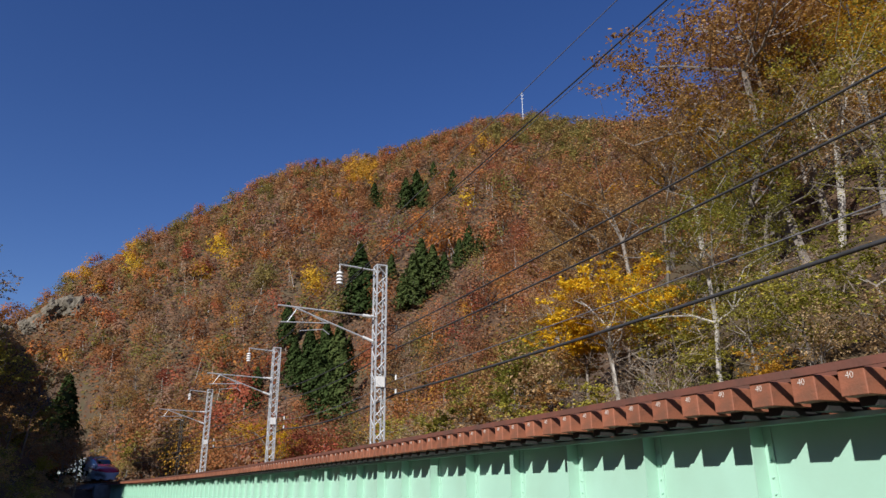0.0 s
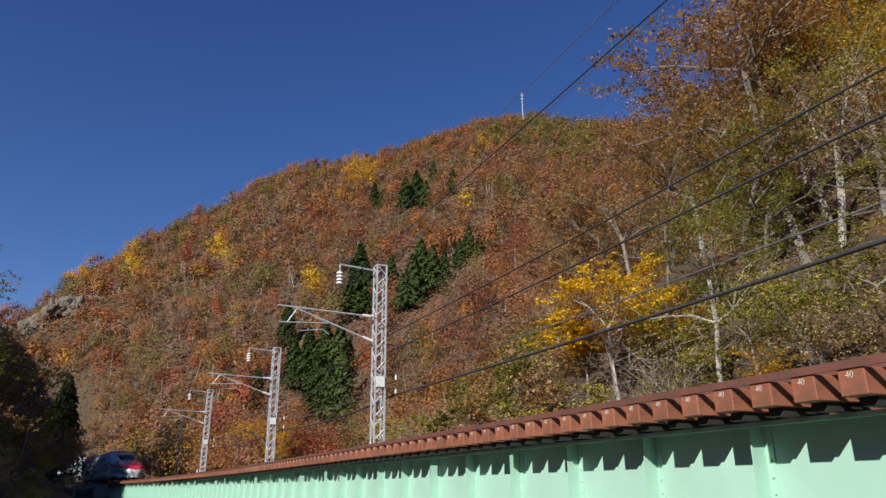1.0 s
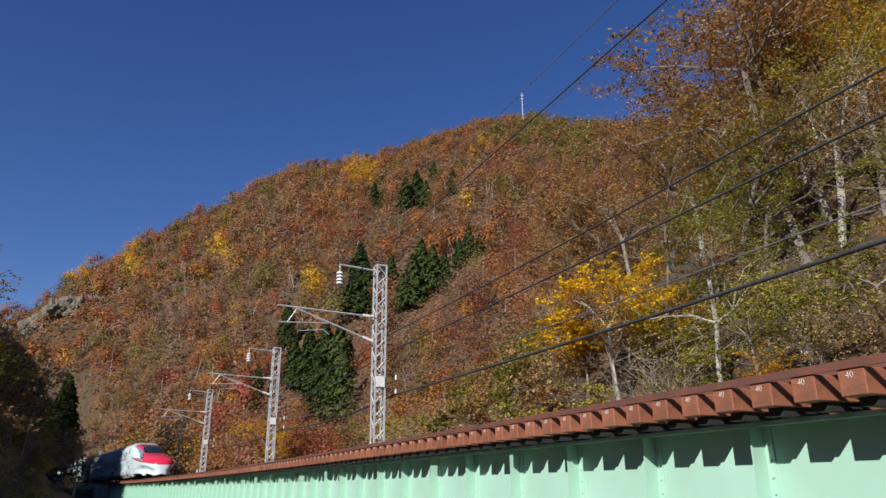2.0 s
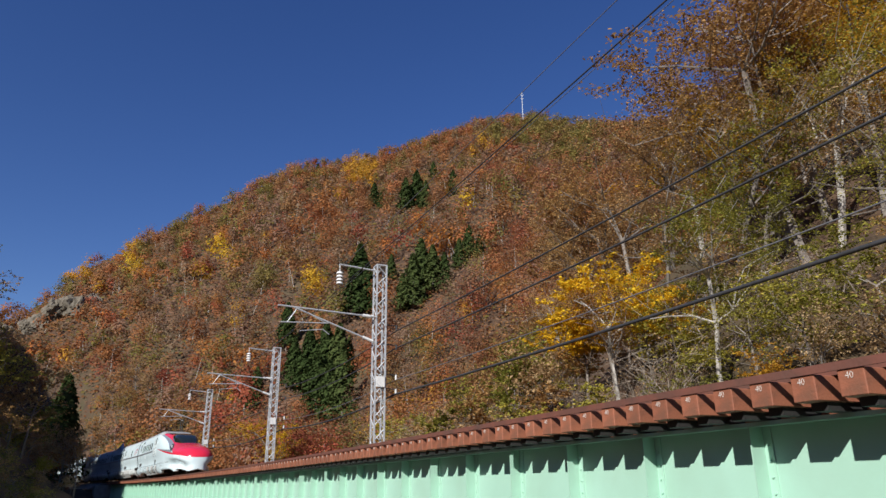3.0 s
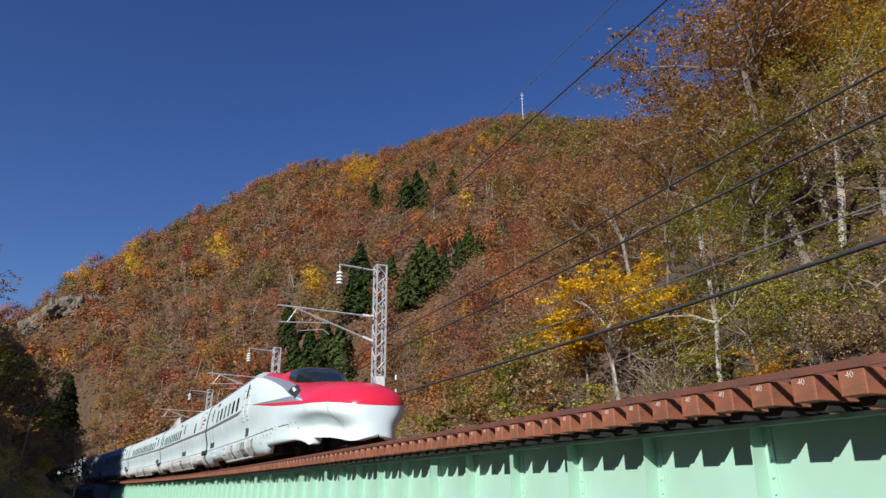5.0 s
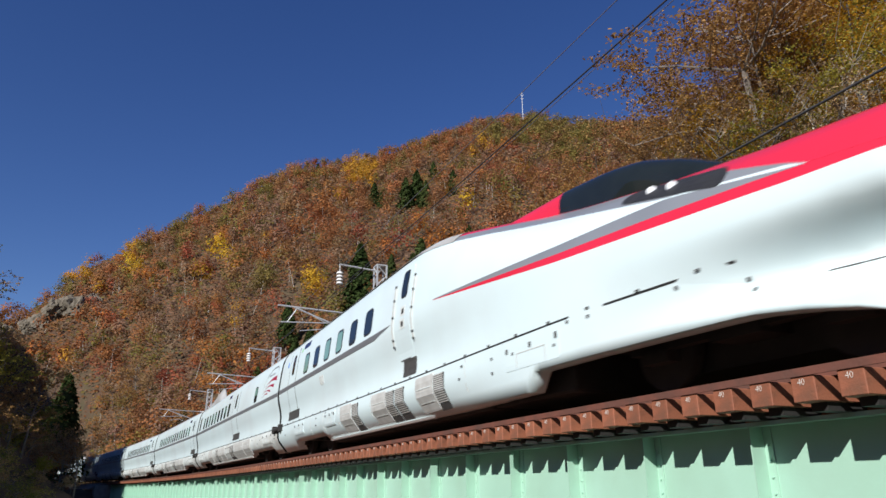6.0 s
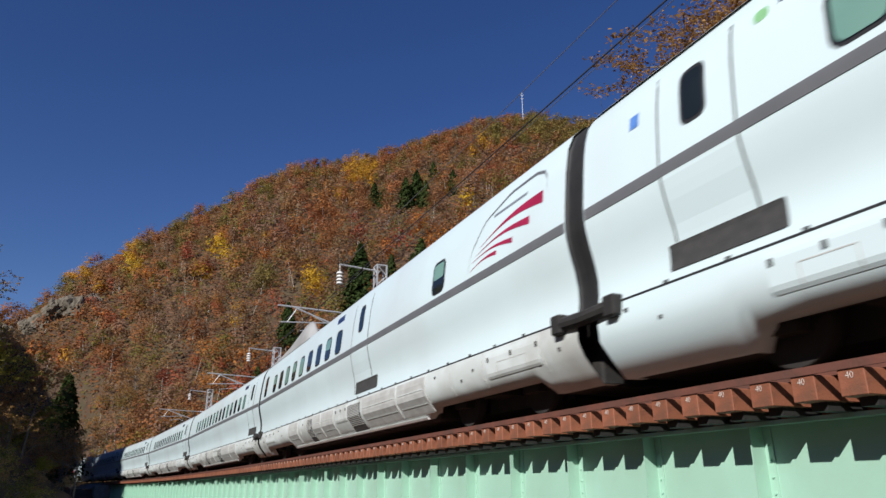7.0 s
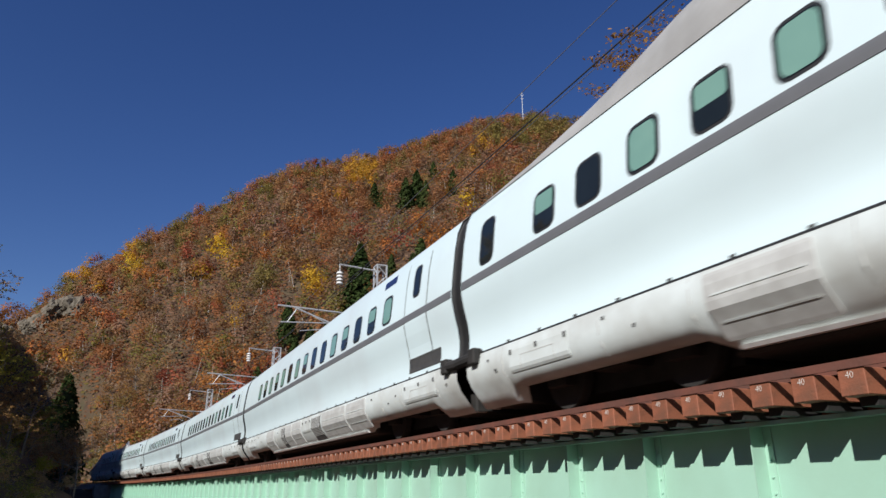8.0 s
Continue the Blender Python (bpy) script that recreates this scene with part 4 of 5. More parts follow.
def nose_y(x, z):
    """Half-width of the leading car at station x and height z."""
    w, top, bot = (float(np.interp(x, NOSE_X, c)) for c in (NOSE_W, NOSE_T, NOSE_B))
    zm = float(np.interp(x, EDGE_X, RED_LOW)) - 0.12
    if z >= zm:
        u = min(1.0, (z - zm) / max(top - zm, 1e-3))
        y = w * (1 - u ** 2.3) ** (1 / 2.3)
    else:
        u = (zm - z) / max(zm - bot, 1e-3)
        tuck = float(np.interp(x, (-23, -22.2, -21.2, -20.2, -19.0, -17.3), (0.26, 0.34, 0.38, 0.27, 0.10, 0.0))) * w
        flare = float(np.interp(x, (-22.3, -21.3, -20.5), (0.0, 0.35, 0.62)))
        y = w - tuck * float(smooth((u - 0.08) / 0.62) - flare * smooth((u - 0.66) / 0.34))
    b = float(smooth((x + 17.0) / 6.0))
    return y * (1 - b) + body_y(z) * b


def band_parts(car, xs, ring, groups):
    """Lofts a body: ring(x) gives lists of (y, z) per band, from the sill to the crown; each band becomes its own part."""
    table = [ring(x) for x in xs]
    for g, (name, material, label) in enumerate(groups):
        bm = bmesh.new()
        for side in (1, -1):
            prev = None
            for x, bands in zip(xs, table):
                row = [bm.verts.new((x, side * y, z)) for y, z in bands[g]]
                if prev:
                    for k in range(len(row) - 1):
                        f = (prev[k], row[k], row[k + 1], prev[k + 1])
                        fc = bm.faces.new(f if side < 0 else f[::-1])
                        fc.material_index = 1 if material in (M_RED, M_GREY) and x > -12.85 else 2 if x < -20.05 and name in ("grey_line", "shoulder", "grey_band") else 0
                prev = row
        bmesh.ops.remove_doubles(bm, verts=bm.verts[:], dist=0.0008)
        ob = part(name, bm, material, car, label, smooth=True)
        if len(groups) > 4:
            ob.data.materials.append(M_ROOF if name == "nose_top" else M_WHITE)
            ob.data.materials.append(M_RED)


def patch(x0, x1, z0, z1, r, out, yfun, side=1, lean=0.0, n=8):
    """A thin panel with rounded corners that follows the body side, out metres proud of it."""
    bm = bmesh.new()
    rows = []
    zs = sorted({z0, z1, *[z0 + r * (1 - math.cos(a)) for a in np.linspace(0, math.pi / 2, 4)], *[z1 - r * (1 - math.cos(a)) for a in np.linspace(0, math.pi / 2, 4)], *np.linspace(z0 + r, z1 - r, 8 if z1 - z0 < 1 else 18)}) if r > 0 else list(np.linspace(z0, z1, 5 if z1 - z0 < 1 else 18))
    for z in zs:
        e = 0.0
        if r > 0:
            d = max(0.0, r - (z - z0), r - (z1 - z))
            e = r - math.sqrt(max(0.0, r * r - d * d))
        sh = lean * (z - (z0 + z1) / 2)
        cols = np.linspace(x0 + e, x1 - e, 3 if x1 - x0 < 3 else n)
        rows.append([bm.verts.new((c + sh, side * (yfun(c + sh, z) + out), z)) for c in cols])
    for a, b in zip(rows, rows[1:]):
        for k in range(len(a) - 1):
            f = (a[k], a[k + 1], b[k + 1], b[k])
            bm.faces.new(f if side < 0 else f[::-1])
    ring = rows[0] + [q[-1] for q in rows[1:]] + rows[-1][-2::-1] + [q[0] for q in rows[-2:0:-1]]
    back = [bm.verts.new((v.co.x, v.co.y - side * (out + 0.01), v.co.z)) for v in ring]
    for k in range(len(ring)):
        j = (k + 1) % len(ring)
        f = (ring[k], ring[j], back[j], back[k])
        bm.faces.new(f if side > 0 else f[::-1])
    return bm


def plain_y(x, z):
    return body_y(z)


def window(car, x, z0, z1, w, yf, side, glass):
    fr = part("window", patch(x - w / 2 - 0.035, x + w / 2 + 0.035, z0 - 0.035, z1 + 0.035, min(0.13, w / 3), 0.003, yf, side), M_BLACK, car, "black-framed carriage window")
    pane = part("pane", patch(x - w / 2, x + w / 2, z0, z1, min(0.10, w / 3.2), 0.007, yf, side), M_GLASS, fr)
    if glass:
        part("blind", patch(x - w / 2 + 0.02, x + w / 2 - 0.02, z0 + (z1 - z0) * glass, z1 - 0.02, 0.10 if glass < 0.3 else 0.05, 0.009, yf, side), M_BLIND, fr, "pale green drawn blind behind the glass")


def door(car, x0, x1, yf, side):
    d = part("door", patch(x0, x1, 1.04, 3.14, 0.08, 0.004, yf, side), M_WHITE, car, "white plug door")
    for e in (x0, x1):
        part("door_seal", patch(e - 0.012, e + 0.012, 1.05, 3.12, 0, 0.006, yf, side), M_VENT, d)
    xm = (x0 + x1) / 2
    fr = part("door_window", patch(xm - 0.17, xm + 0.17, 2.36, 2.98, 0.10, 0.008, yf, side), M_BLACK, d)
    part("pane", patch(xm - 0.135, xm + 0.135, 2.40, 2.94, 0.08, 0.011, yf, side), M_GLASS, fr)


def grille(car, x0, x1, z0, z1, yf, side, name="grille", slats=0, out=0.012):
    g = part(name, patch(x0, x1, z0, z1, 0.02, out, yf, side), (M_UNDER if slats else M_VENT), car, "dark ventilation grille" if not slats else "louvred equipment cover")
    for k in range(slats):
        z = z0 + (z1 - z0) * (k + 0.5) / slats
        w = (z1 - z0) / slats * 0.29
        part("slat", patch(x0 + 0.025, x1 - 0.025, z - w, z + w, 0, out + 0.010, yf, side), M_LOUV, g)


def bogie(car, x):
    bm = bmesh.new()
    for side in (1, -1):
        box(bm, x - 1.5, x + 1.5, side * 0.92 - 0.06, side * 0.92 + 0.06, 0.40, 0.62)
        for dx in (-1.125, 1.125):
            box(bm, x + dx - 0.2, x + dx + 0.2, side * 0.9 - 0.08, side * 0.9 + 0.08, 0.28, 0.58)
    box(bm, x - 0.3, x + 0.3, -1.0, 1.0, 0.35, 0.75)
    box(bm, x - 1.6, x + 1.6, -0.60, 0.60, 0.16, 0.70)
    b = part("bogie", bm, M_UNDER, car, "grimy bogie frame")
    for dx in (-1.125, 1.125):
        for side in (1, -1):
            bm = bmesh.new()
            tube(bm, (x + dx, side * 0.69, 0.43), (x + dx, side * 0.82, 0.43), 0.43, 0.43, 24)
            part("wheel", bm, M_UNDER, b, "grimy steel wheel")
        bm = bmesh.new()
        tube(bm, (x + dx, -0.95, 0.43), (x + dx, 0.95, 0.43), 0.08, 0.08, 10)
        part("axle", bm, M_UNDER, b)


def underframe(car, x0, x1, bays):
    """The floor pan and, between the bogies, the dark equipment boxes that hang under it."""
    part("underframe", boxed(x0, x1, -1.12, 1.12, 0.66, 0.90), M_UNDER, car)
    for p, q in bays:
        n = max(1, round((q - p) / 2.4))
        for k in range(n):
            w = (q - p) / n
            part("equipment_box", boxed(p + k * w + 0.04, p + (k + 1) * w - 0.04, -1.02, 1.02, 0.16, 0.70, 0.03), M_UNDER, car)


def ends(car, x, direction):
    """Dark gangway bellows and hood at a car end."""
    bm = bmesh.new()
    prev = None
    for k, dx in enumerate((0.0, 0.05, 0.1, 0.15, 0.205)):
        inset = 0.06 if k % 2 else 0.02
        ring = [bm.verts.new((x + direction * dx, sgn * max(0.0, y - inset), z - (inset if z > 3 else 0))) for sgn, pts in ((1, list(zip(PROFILE_Y, PROFILE_Z))[4:]), (-1, list(zip(PROFILE_Y, PROFILE_Z))[4:-1][::-1])) for y, z in pts]
        if prev:
            for j in range(len(ring) - 1):
                bm.faces.new((prev[j], prev[j + 1], ring[j + 1], ring[j]))
        prev = ring
    bm.faces.new(prev)
    bmesh.ops.recalc_face_normals(bm, faces=bm.faces[:])
    part("gangway_hood", bm, M_BLACK, car, "black rubber gangway hood", smooth=True)
    for side in (1, -1):
        bm = bmesh.new()
        tube(bm, (x - direction * 0.25, side * 1.42, 0.88), (x + direction * 0.2, side * 1.44, 0.86), 0.085, 0.085, 10)
        d = part("yaw_damper", bm, M_UNDER, car, "dark damper across the car ends")
        part("damper_bracket", boxed(x - 0.32 * direction - 0.1, x - 0.32 * direction + 0.1, min(side * 1.32, side * 1.5), max(side * 1.32, side * 1.5), 0.76, 1.0, 0.02), M_UNDER, d)


def sill(x, length, x0=0.0):
    """Height of the skirt's lower edge: cut away over the bogies."""
    e = min(x - x0, x0 + length - x)
    return float(np.interp(e, (0, 0.95, 1.15, 4.60, 4.95), (0.16, 0.16, 0.36, 0.36, 0.2)))


def skirt_fittings(car, yf, side, spots):
    """Louvred covers, hatches and bolts along the skirt."""
    for x0, x1, kind in spots:
        if kind == "louvre":
            grille(car, x0, x1, 0.36, 0.83, yf, side, "louvred_cover", 14, out=0.006)
            # dark strip that paints the shade on the skirt's underside below the louvre
            part("louvre_shade_strip", patch(x0, x1, 0.25, 0.352, 0, 0.006, yf, side), M_VENT, car)
        elif kind == "panel":
            p = part("equipment_cover", patch(x0, x1, 0.27, 0.87, 0.03, 0.014, yf, side), M_LOUV, car, "soiled white equipment cover")
            for zz in (0.42, 0.66):
                part("rib", patch(x0 + 0.08, x1 - 0.08, zz - 0.008, zz + 0.008, 0, 0.022, yf, side), M_SKIRT, p)
        elif kind == "hatch":
            p = part("hatch", patch(x0, x1, 0.50, 0.86, 0.03, 0.004, yf, side), M_SKIRT if yf is plain_y else M_WHITE, car)
            for e in (x0 + 0.05, x1 - 0.05, (x0 + x1) / 2):
                part("catch", patch(e - 0.022, e + 0.022, 0.74, 0.80, 0, 0.016, yf, side), M_VENT, p)
            for e in (x0 + 0.3, x1 - 0.3):
                part("joint", patch(e - 0.006, e + 0.006, 0.52, 0.70, 0, 0.007, yf, side), M_LOUV, p)
            part("joint", patch(x0 + 0.3, x1 - 0.3, 0.697, 0.708, 0, 0.007, yf, side), M_LOUV, p)


def studs(car, yf, side, spots):
    """Small dark fastenings on the skirt."""
    for x, z in spots:
        part("fastening", patch(x - 0.02, x + 0.02, z - 0.016, z + 0.016, 0, 0.012, yf, side), M_VENT, car)


def joints(car, yf, side, xs, z0=0.40, z1=0.90):
    """Upright panel joints of the skirt."""
    for x in xs:
        part("panel_joint", patch(x - 0.006, x + 0.006, z0, z1, 0, 0.003, yf, side), M_LOUV, car)


def crew_door(car, x0, x1, yf, side):
    """Door with a small pane, two recessed catches and a grab rail on each side."""
    d = part("crew_door", patch(x0 + 0.12, x1 - 0.12, 1.30, 3.16, 0.16, 0.004, yf, side), M_WHITE, car, "white crew door with rounded corners")
    xm = (x0 + x1) / 2
    fr = part("door_window", patch(xm - 0.17, xm + 0.16, 2.50, 3.06, 0.09, 0.008, yf, side), M_BLACK, d)
    part("pane", patch(xm - 0.14, xm + 0.13, 2.53, 3.03, 0.07, 0.011, yf, side), M_GLASS, fr)
    for z in (2.24, 1.99):
        c = part("recess_plate", patch(xm - 0.13, xm + 0.10, z - 0.10, z + 0.10, 0.02, 0.007, yf, side), M_SKIRT, d)
        part("catch", patch(xm - 0.07, xm + 0.04, z - 0.055, z + 0.045, 0.01, 0.010, yf, side), M_VENT, c)
    part("sill", patch(x0 + 0.3, x1 - 0.2, 1.315, 1.335, 0, 0.009, yf, side), M_VENT, d)
    for e in (x0, x1):
        r = part("grab_rail", patch(e - 0.012, e + 0.012, 1.62, 2.86, 0, 0.03, yf, side), M_LOUV, car, "grey grab rail")
        for z in (1.62, 1.75, 2.2, 2.55, 2.84):
            part("clip", patch(e - 0.018, e + 0.018, z - 0.025, z + 0.025, 0.008, 0.034, yf, side), M_VENT, r)


def wing_emblem(car):
    """The sweeping crimson wing mark on the second car: four feathers under a fine dark arc."""
    def ribbon(pts, widths):
        bm = bmesh.new()
        rows = [(bm.verts.new((x, body_y(z - w) + 0.004, z - w)), bm.verts.new((x, body_y(z + w) + 0.004, z + w))) for (x, z), w in zip(pts, widths)]
        for p, q in zip(rows, rows[1:]):
            bm.faces.new((p[1], q[1], q[0], p[0]))
        return bm
    f = np.linspace(0, 1, 22)
    arc = np.stack([np.interp(f, (0, 0.12, 0.3, 0.55, 0.8, 0.93, 1), (2.88, 2.80, 2.36, 1.63, 0.94, 0.66, 0.62)), np.interp(f, (0, 0.12, 0.3, 0.55, 0.8, 0.93, 1), (2.17, 2.5, 2.90, 3.08, 3.09, 3.0, 2.72))], 1)
    mark = part("wing_emblem", ribbon(arc, 0.008 + 0.02 * f), M_STRIPE, car, "crimson feathered wing emblem under a dark arc")
    for (xa, za), (xe, ze), w in (((2.5, 2.50), (0.72, 2.66), 0.085), ((2.62, 2.40), (1.05, 2.44), 0.055), ((2.74, 2.32), (1.5, 2.30), 0.038), ((2.80, 2.19), (1.96, 2.26), 0.03)):
        pts = [(xa + (xe - xa) * k, za + (ze - za) * k + 0.10 * math.sin(math.pi * k) * (xa - xe) / 1.8) for k in f]
        part("feather", ribbon(pts, 0.003 + w * f ** 1.6), M_CRIM, mark)
    part("lettering_bar", patch(1.15, 2.1, 2.86, 2.90, 0, 0.004, plain_y, 1), M_GREY, mark)


def stripe(car, x0, x1, yf, side):
    part("stripe", patch(x0, x1, 1.965, 2.095, 0, 0.0075, yf, side, n=20), M_STRIPE, car, "dark grey waist stripe")


def seam(car, x0, x1, yf, side):
    s = part("skirt_seam", patch(x0, x1, 0.915, 0.94, 0, 0.003, yf, side, n=24), M_BLACK, car)
    me = None
    for x in np.arange(x0 + 0.4, x1 - 0.2, 0.8):
        if me is None:
            me = bpy.data.meshes.new("clip")
            bm = boxed(-0.03, 0.03, -0.004, 0.012, -0.012, 0.012)
            bm.to_mesh(me)
            bm.free()
        c = link("clip", me, M_VENT, s)
        c.matrix_local = pose(x, side * yf(x, 0.955), 0.955, 0, 0, 0 if side > 0 else 180)


def lip(car, x0, x1, z, side):
    part("skirt_lip", patch(x0, x1, z - 0.012, z + 0.022, 0, 0.045, plain_y, side), M_INS, car, "bright white skirt edge")


def middle_car(index):
    L = 20.5
    car = thing("train_car", line_pose(60), "white streamlined train car with a dark grey waist stripe", "train car", "train cars")
    a, b = 0.2, L - 0.2
    xs = sorted({*np.linspace(a, b, 42), a + 0.03, a + 0.95, a + 1.15, a + 4.60, a + 4.95, b - 0.95, b - 1.15, b - 4.60, b - 4.95})

    def ring(x):
        lo = sill(x, b - a, a)
        sk = [(body_y(z), z) for z in np.linspace(lo, 0.925, 6)]
        sk = [(sk[0][0] - 0.22, lo + 0.005)] + sk
        side_ = [(body_y(z), z) for z in (0.925, 1.02, 1.1, 1.18, 1.25, 1.35, 1.45, 1.58, 1.7, 1.8, 1.9, 2.05, 2.3, 2.75, 3.1, 3.32)]
        top = [(body_y(z), z) for z in (3.32, 3.40, 3.48, 3.53, 3.58, 3.63, 3.65)]
        return [sk, side_, top]
    band_parts(car, xs, ring, [("skirt", M_SKIRT, "soiled white skirt"), ("body_side", M_WHITE, "glossy white body side"), ("roof", M_ROOF, "grey roof")])
    underframe(car, a, b, ((a + 0.05, a + 1.0), (a + 4.75, b - 4.75), (b - 1.0, b - 0.05)))
    for x in (3.1, L - 3.1):
        bogie(car, x)
    ends(car, a, -1)
    ends(car, b, 1)
    rng = np.random.default_rng(40 + index)
    for side in (1, -1):
        stripe(car, a + 0.02, b - 0.02, plain_y, side)
        lip(car, a + 5.0, b - 5.0, 0.2, side)
        seam(car, a + 0.05, b - 0.05, plain_y, side)
        if index == 1:
            door(car, 7.75, 8.95, plain_y, side)
            xs_w = [4.04] + [10.12 + 0.97 * k for k in range(9)]
            grille(car, 7.4, 8.85, 1.03, 1.29, plain_y, side)
            window(car, 19.47, 2.21, 2.88, 0.38, plain_y, side, 0)
            part("destination_panel", patch(9.95, 10.55, 2.98, 3.14, 0, 0.004, plain_y, side), M_BLUE, car, "deep blue destination panel")
        else:
            door(car, 1.25, 2.3, plain_y, side)
            xs_w = [3.32 + 0.985 * k for k in range(15)]
            grille(car, 0.9, 2.3, 1.03, 1.29, plain_y, side)
            part("destination_panel", patch(3.0, 3.7, 2.98, 3.14, 0, 0.004, plain_y, side), M_BLUE, car, "deep blue destination panel")
        studs(car, plain_y, side, [(0.6, 0.62), (0.65, 0.80), (2.9, 0.70), (3.3, 0.60), (4.3, 0.78), (13.6, 0.74), (16.4, 0.62), (16.9, 0.80), (19.4, 0.60), (19.6, 0.76)])
        joints(car, plain_y, side, (1.0, 2.6, 3.7, 4.7, 13.9, 15.6, 17.0, 19.2))
        for x in xs_w:
            blind = 0 if rng.random() < 0.55 else (0.02 if rng.random() < 0.6 else 0.45)
            window(car, x, 2.19, 2.72, 0.45, plain_y, side, blind)
        skirt_fittings(car, plain_y, side, [(1.05, 2.46, "hatch"), (4.75, 6.1, "panel"), (6.2, 8.2, "panel"), (8.4, 9.3, "louvre"), (9.4, 10.3, "hatch"), (10.5, 11.6, "panel"), (11.7, 12.5, "panel"), (12.6, 13.1, "louvre"), (14.25, 15.4, "panel"), (17.6, 19.0, "hatch")])
    if index in (1, 5):
        # low shields along both roof edges, beside the current collector
        for side in (1, -1):
            bm = bmesh.new()
            prev = None
            for x in np.linspace(13.9, b - 0.02, 38):
                top = float(np.interp(x, (13.9, 14.2, 14.6, 15.0, 15.5, 16.1, 17.2, 19.2, 20.3), (3.34, 3.60, 3.95, 4.08, 4.07, 3.95, 3.74, 3.50, 3.36)))
                row = [bm.verts.new((x, side * (yy + 0.10 * (1 - f) - 0.16 * f * f), 3.30 + (top - 3.30) * f)) for f, yy in ((0, 1.16), (0.33, 1.18), (0.66, 1.17), (0.92, 1.14), (1.0, 1.10), (0.9, 1.04), (0.5, 1.0), (0, 0.96))]
                if prev:
                    for k in range(7):
                        bm.faces.new((prev[k], row[k], row[k + 1], prev[k + 1]))
                prev = row
            bmesh.ops.recalc_face_normals(bm, faces=bm.faces[:])
            part("roof_shield", bm, M_ROOF, car, "grey roof-edge shield", smooth=True)
    if index == 1:
        wing_emblem(car)
    return car


def lead_car(label):
    car = thing("leading_car", line_pose(60), label, "train car", "train cars")
    b = -0.2
    xs = sorted({*[-23.02, -23.0, -22.985, -22.96, -22.92, -22.86, -22.78, -22.68, -22.55, -22.4, -22.2], *np.linspace(-22.0, -11, 62), *np.linspace(-11, b, 18), -1.75 + b, -2.0 + b, -5.2 + b, -5.45 + b, -20.8, -20.72, -20.55, -20.3, -19.9, -16.12, -15.9})

    def low(x):
        if x > -11:
            return float(np.interp(b - x, (0, 1.75, 2.0, 5.2, 5.45), (0.16, 0.16, 0.37, 0.37, 0.2)))
        return float(np.interp(x, SILL_X, SILL_Z))

    def ring(x):
        z1 = float(np.interp(x, EDGE_X, RED_LOW))
        z2 = max(z1 + 0.002, float(np.interp(x, EDGE_X, RED_TOP)))
        z3 = max(z2 + 0.002, float(np.interp(x, EDGE_X, GREY_LOW)))
        z4 = max(z3 + 0.002, float(np.interp(x, BAND_X, BAND_LOW)))
        z5 = max(z4 + 0.002, float(np.interp(x, BAND_X, BAND_TOP)))
        if x < -20.05:
            z3, z4, z5 = z2 + 0.002, z2 + 0.004, z2 + 0.006
        top = float(np.interp(x, NOSE_X, NOSE_T))
        if top - z5 < 0.03:
            z5 = top - 0.03
            z4, z3, z2 = min(z4, z5 - 0.003), min(z3, z5 - 0.006), min(z2, z5 - 0.009)
            z1 = min(z1, z5 - 0.012)
        lo = low(x)
        zs = float(np.clip(np.interp(x, (-20.5, -18.5), (lo + 0.02, 0.925)), lo + 0.02, 0.925))
        sk = [(nose_y(x, z), z) for z in np.linspace(lo, zs, 5)]
        sk = [(max(0.02, sk[0][0] - 0.25), lo + 0.005)] + sk
        out = [sk, [(nose_y(x, z), z) for z in np.linspace(zs, z1, 16)]]
        for p, q, n in ((z1, z2, 2), (z2, z3, 2), (z3, z4, 7), (z4, z5, 4)):
            out.append([(nose_y(x, z), z) for z in np.linspace(p, q, n)])
        out.append([(nose_y(x, z), z) for z in z5 + (top - z5) * np.sin(np.linspace(0, math.pi / 2, 9))])
        return out
    band_parts(car, xs, ring, [("skirt", M_WHITE, "white nose skirt"), ("body_side", M_WHITE, "glossy white body side"), ("red_spear", M_RED, "crimson spear line"),
                               ("grey_line", M_GREY, "silver-grey line"), ("shoulder", M_WHITE, "white shoulder panel"), ("grey_band", M_GREY, "silver-grey shoulder band")] + [("nose_top", M_RED, "crimson nose cowl")])
    # grey roof behind the crimson cowl
    bm = bmesh.new()
    prev = None
    for x in np.linspace(-13.3, b, 24):
        top = float(np.interp(x, NOSE_X, NOSE_T))
        z5 = float(np.interp(x, BAND_X, BAND_TOP)) - 0.12
        pts = [(nose_y(x, z) + 0.006, z + 0.006) for z in z5 + (top - z5) * np.sin(np.linspace(0, math.pi / 2, 9))]
        row = [bm.verts.new((x, y, z)) for y, z in pts] + [bm.verts.new((x, -y, z)) for y, z in pts[-2::-1]]
        if prev:
            for k in range(len(row) - 1):
                bm.faces.new((prev[k], prev[k + 1], row[k + 1], row[k]))
        prev = row
    part("roof", bm, M_ROOF, car, "grey roof", smooth=True)
    # the cockpit canopy
    bm = bmesh.new()
    prev = None
    cx = np.linspace(-19.1, -14.4, 28)
    for x in cx:
        f = (x + 19.1) / 4.7
        hull = float(np.interp(x, NOSE_X, NOSE_T))
        crest = float(np.interp(x, (-19.1, -18.7, -18.1, -17.5, -16.9, -16.0, -14.4), (2.18, 2.36, 2.68, 2.92, 3.04, 3.14, 3.18)))
        w = 0.42 + 0.46 * math.sin(min(1.0, f * 2.2) * math.pi / 2) - 0.10 * f
        base = hull - 0.24
